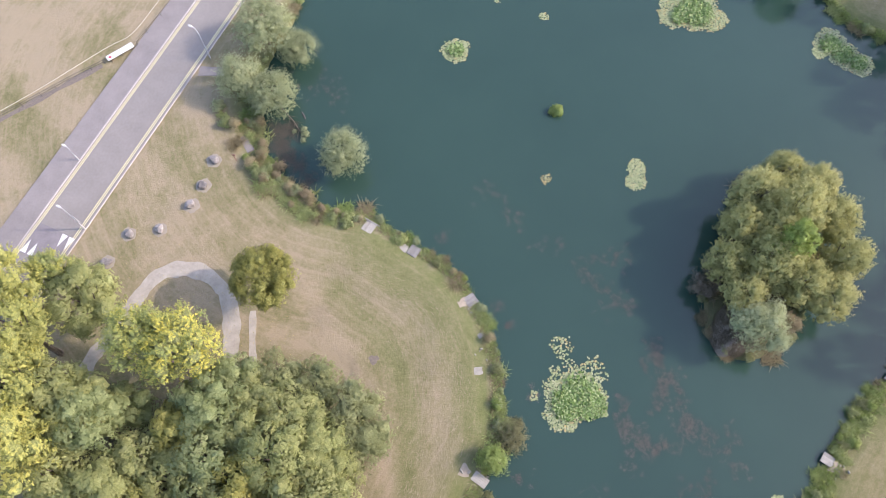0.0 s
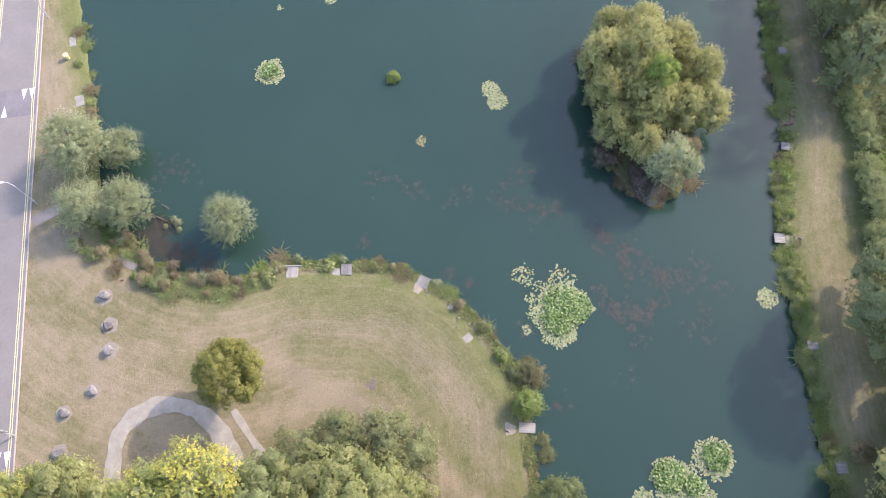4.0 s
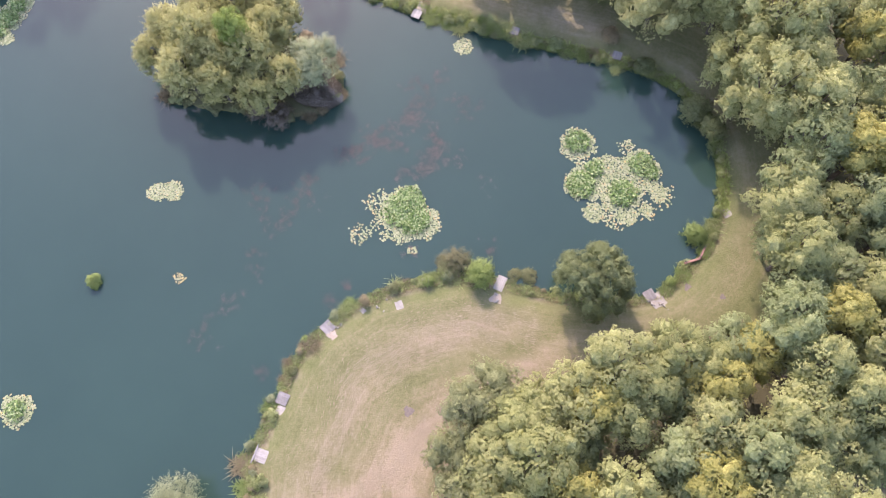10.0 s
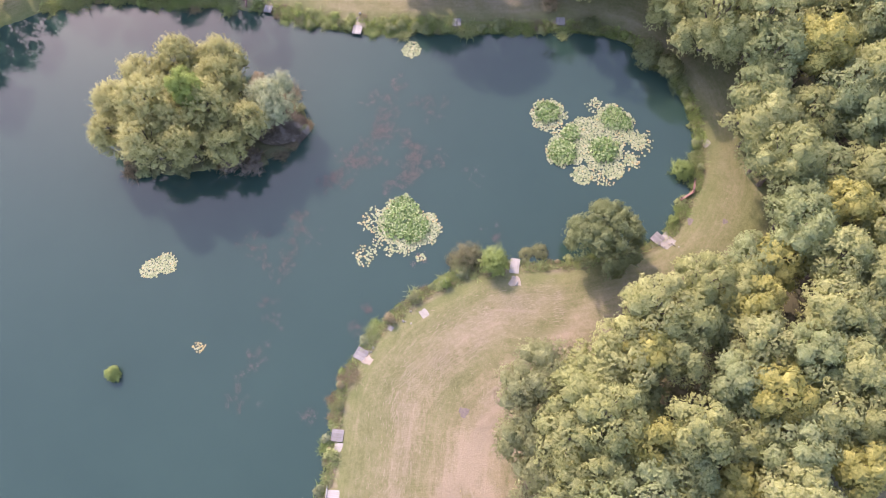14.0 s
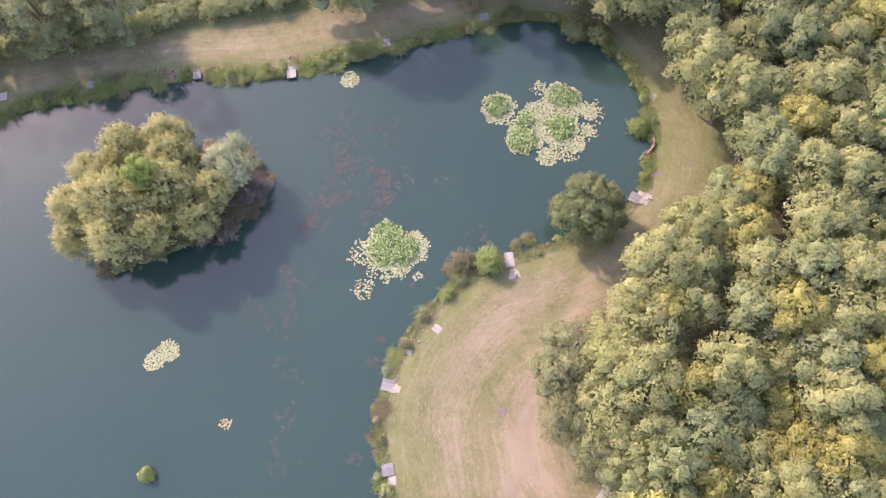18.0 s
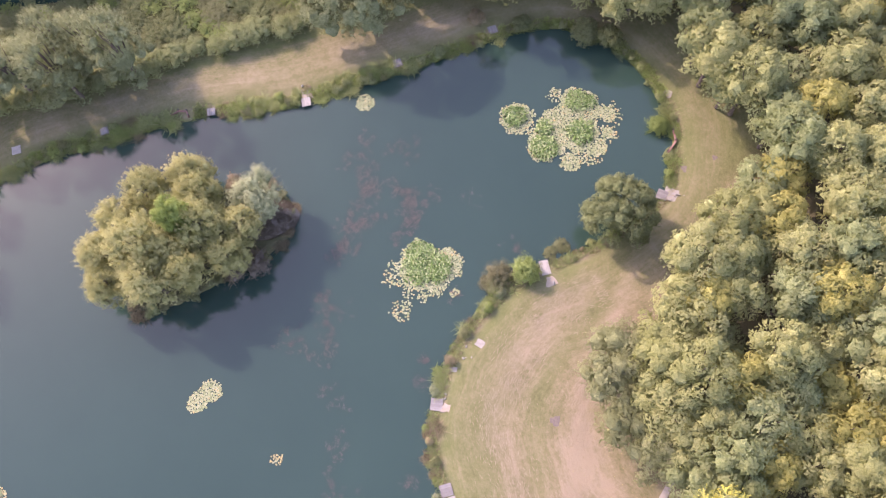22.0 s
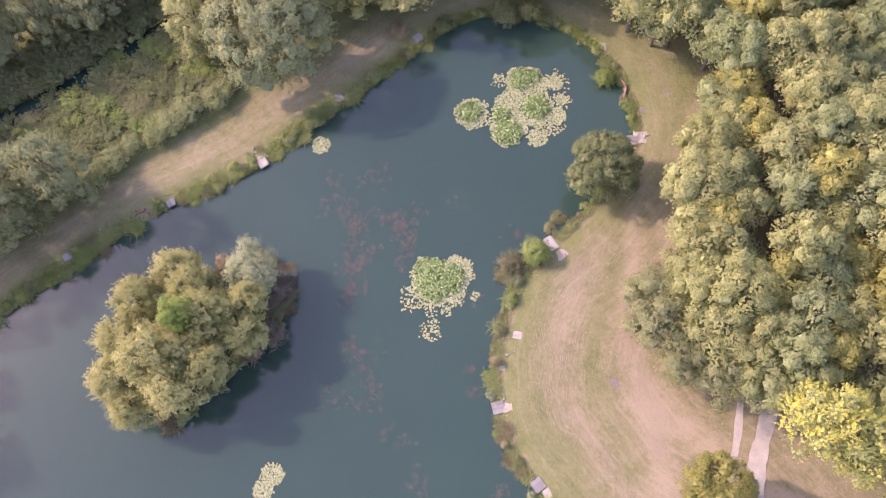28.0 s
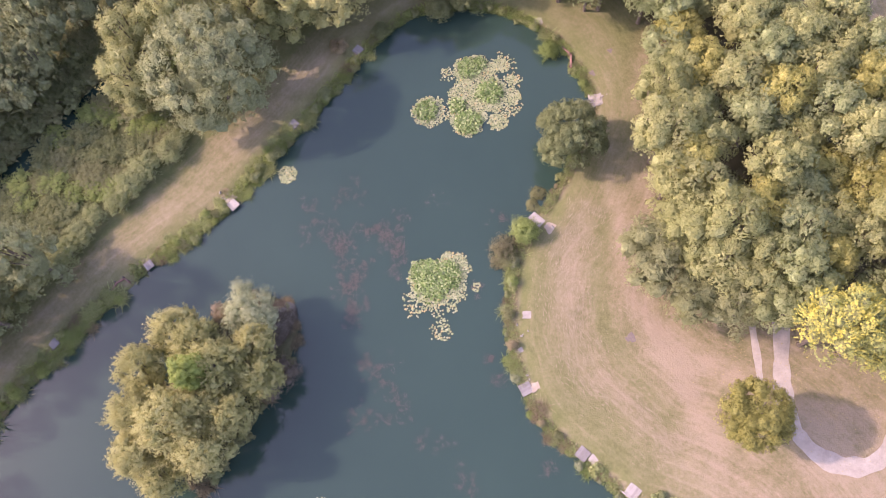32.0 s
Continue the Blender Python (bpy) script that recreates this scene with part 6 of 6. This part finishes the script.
row_of_posts([(-75, 35.5), (-57.0, 49.6), (-49.4, 55.9), (-45.6, 58.8)], "low dark post and rail fence beside the field", 0.9, (0.45, 0.8))
row_of_posts([(-42.0, 61.9), (-38.6, 70.0), (-34.0, 82.5)], "low dark post and rail fence beside the footway", 0.8, (0.7,))
laid_path("path_verge", spline([(-75, 35.3), (-57.0, 49.4), (-49.4, 55.7), (-45.9, 58.5)], 0.8), 0.75 + 0.2 * np.sin(np.arange(len(spline([(-75, 35.3), (-57.0, 49.4), (-49.4, 55.7), (-45.9, 58.5)], 0.8))) * 0.8), 0.02, ASH, "strip of bare grey ground under the fence")
rope_line = spline([(-75, 36.6), (-56.9, 51.0), (-46.4, 60.9), (-43.3, 63.5), (-41.2, 68.3), (-38.3, 76.3)], 1.0)
rope = [(x, y, float(land_height(np.array([x]), np.array([y]))[0]) + 0.05) for x, y in rope_line]
structure("trim_rope", tube(bmesh.new(), rope, [0.03] * len(rope), 5), ROPE, "pale boundary rope lying on the field", "rope")
board = thing("sign_board", pose(-43.85, 60.4, 0.45, 0, 0, 41.5), "long white board with a red badge by the fence", "sign board")
bm = box(bmesh.new(), -1.85, -0.42, 0.55, 1.85, 0.42, 0.62, 0.01)
part("panel", bm, WHITE, board)
part("badge", tube(bmesh.new(), [(-1.4, 0, 0.62), (-1.4, 0, 0.628)], [0.2, 0.2], 14), RED, board, "red badge")
for sx in (-1.5, 0, 1.5):
    part("leg", box(bmesh.new(), sx - 0.04, -0.35, -0.2, sx + 0.04, 0.35, 0.55), OLD_TIMBER, board)
post = thing("marker_post", pose(-26.4, 46.0, 0.4), "thin red-brown post on the bank", "post")
part("shaft", tube(bmesh.new(), [(0, 0, -0.2), (0, 0, 1.5)], [0.05, 0.045], 8), TIMBER, post)
part("cap", box(bmesh.new(), -0.2, -0.03, 1.3, 0.2, 0.03, 1.6, 0.005), TIMBER, post)
bin_ = thing("litter_bin", pose(-22.7, 78.2, 0.42, 0, 0, 20), "small bright yellow bin on the bank", "bin")
part("body", tube(bmesh.new(), [(0, 0, 0), (0, 0, 0.8)], [0.26, 0.32], 12), YELLOW, bin_)
part("rim", tube(bmesh.new(), [(0, 0, 0.8), (0, 0, 0.86)], [0.35, 0.33], 12), YELLOW, bin_)
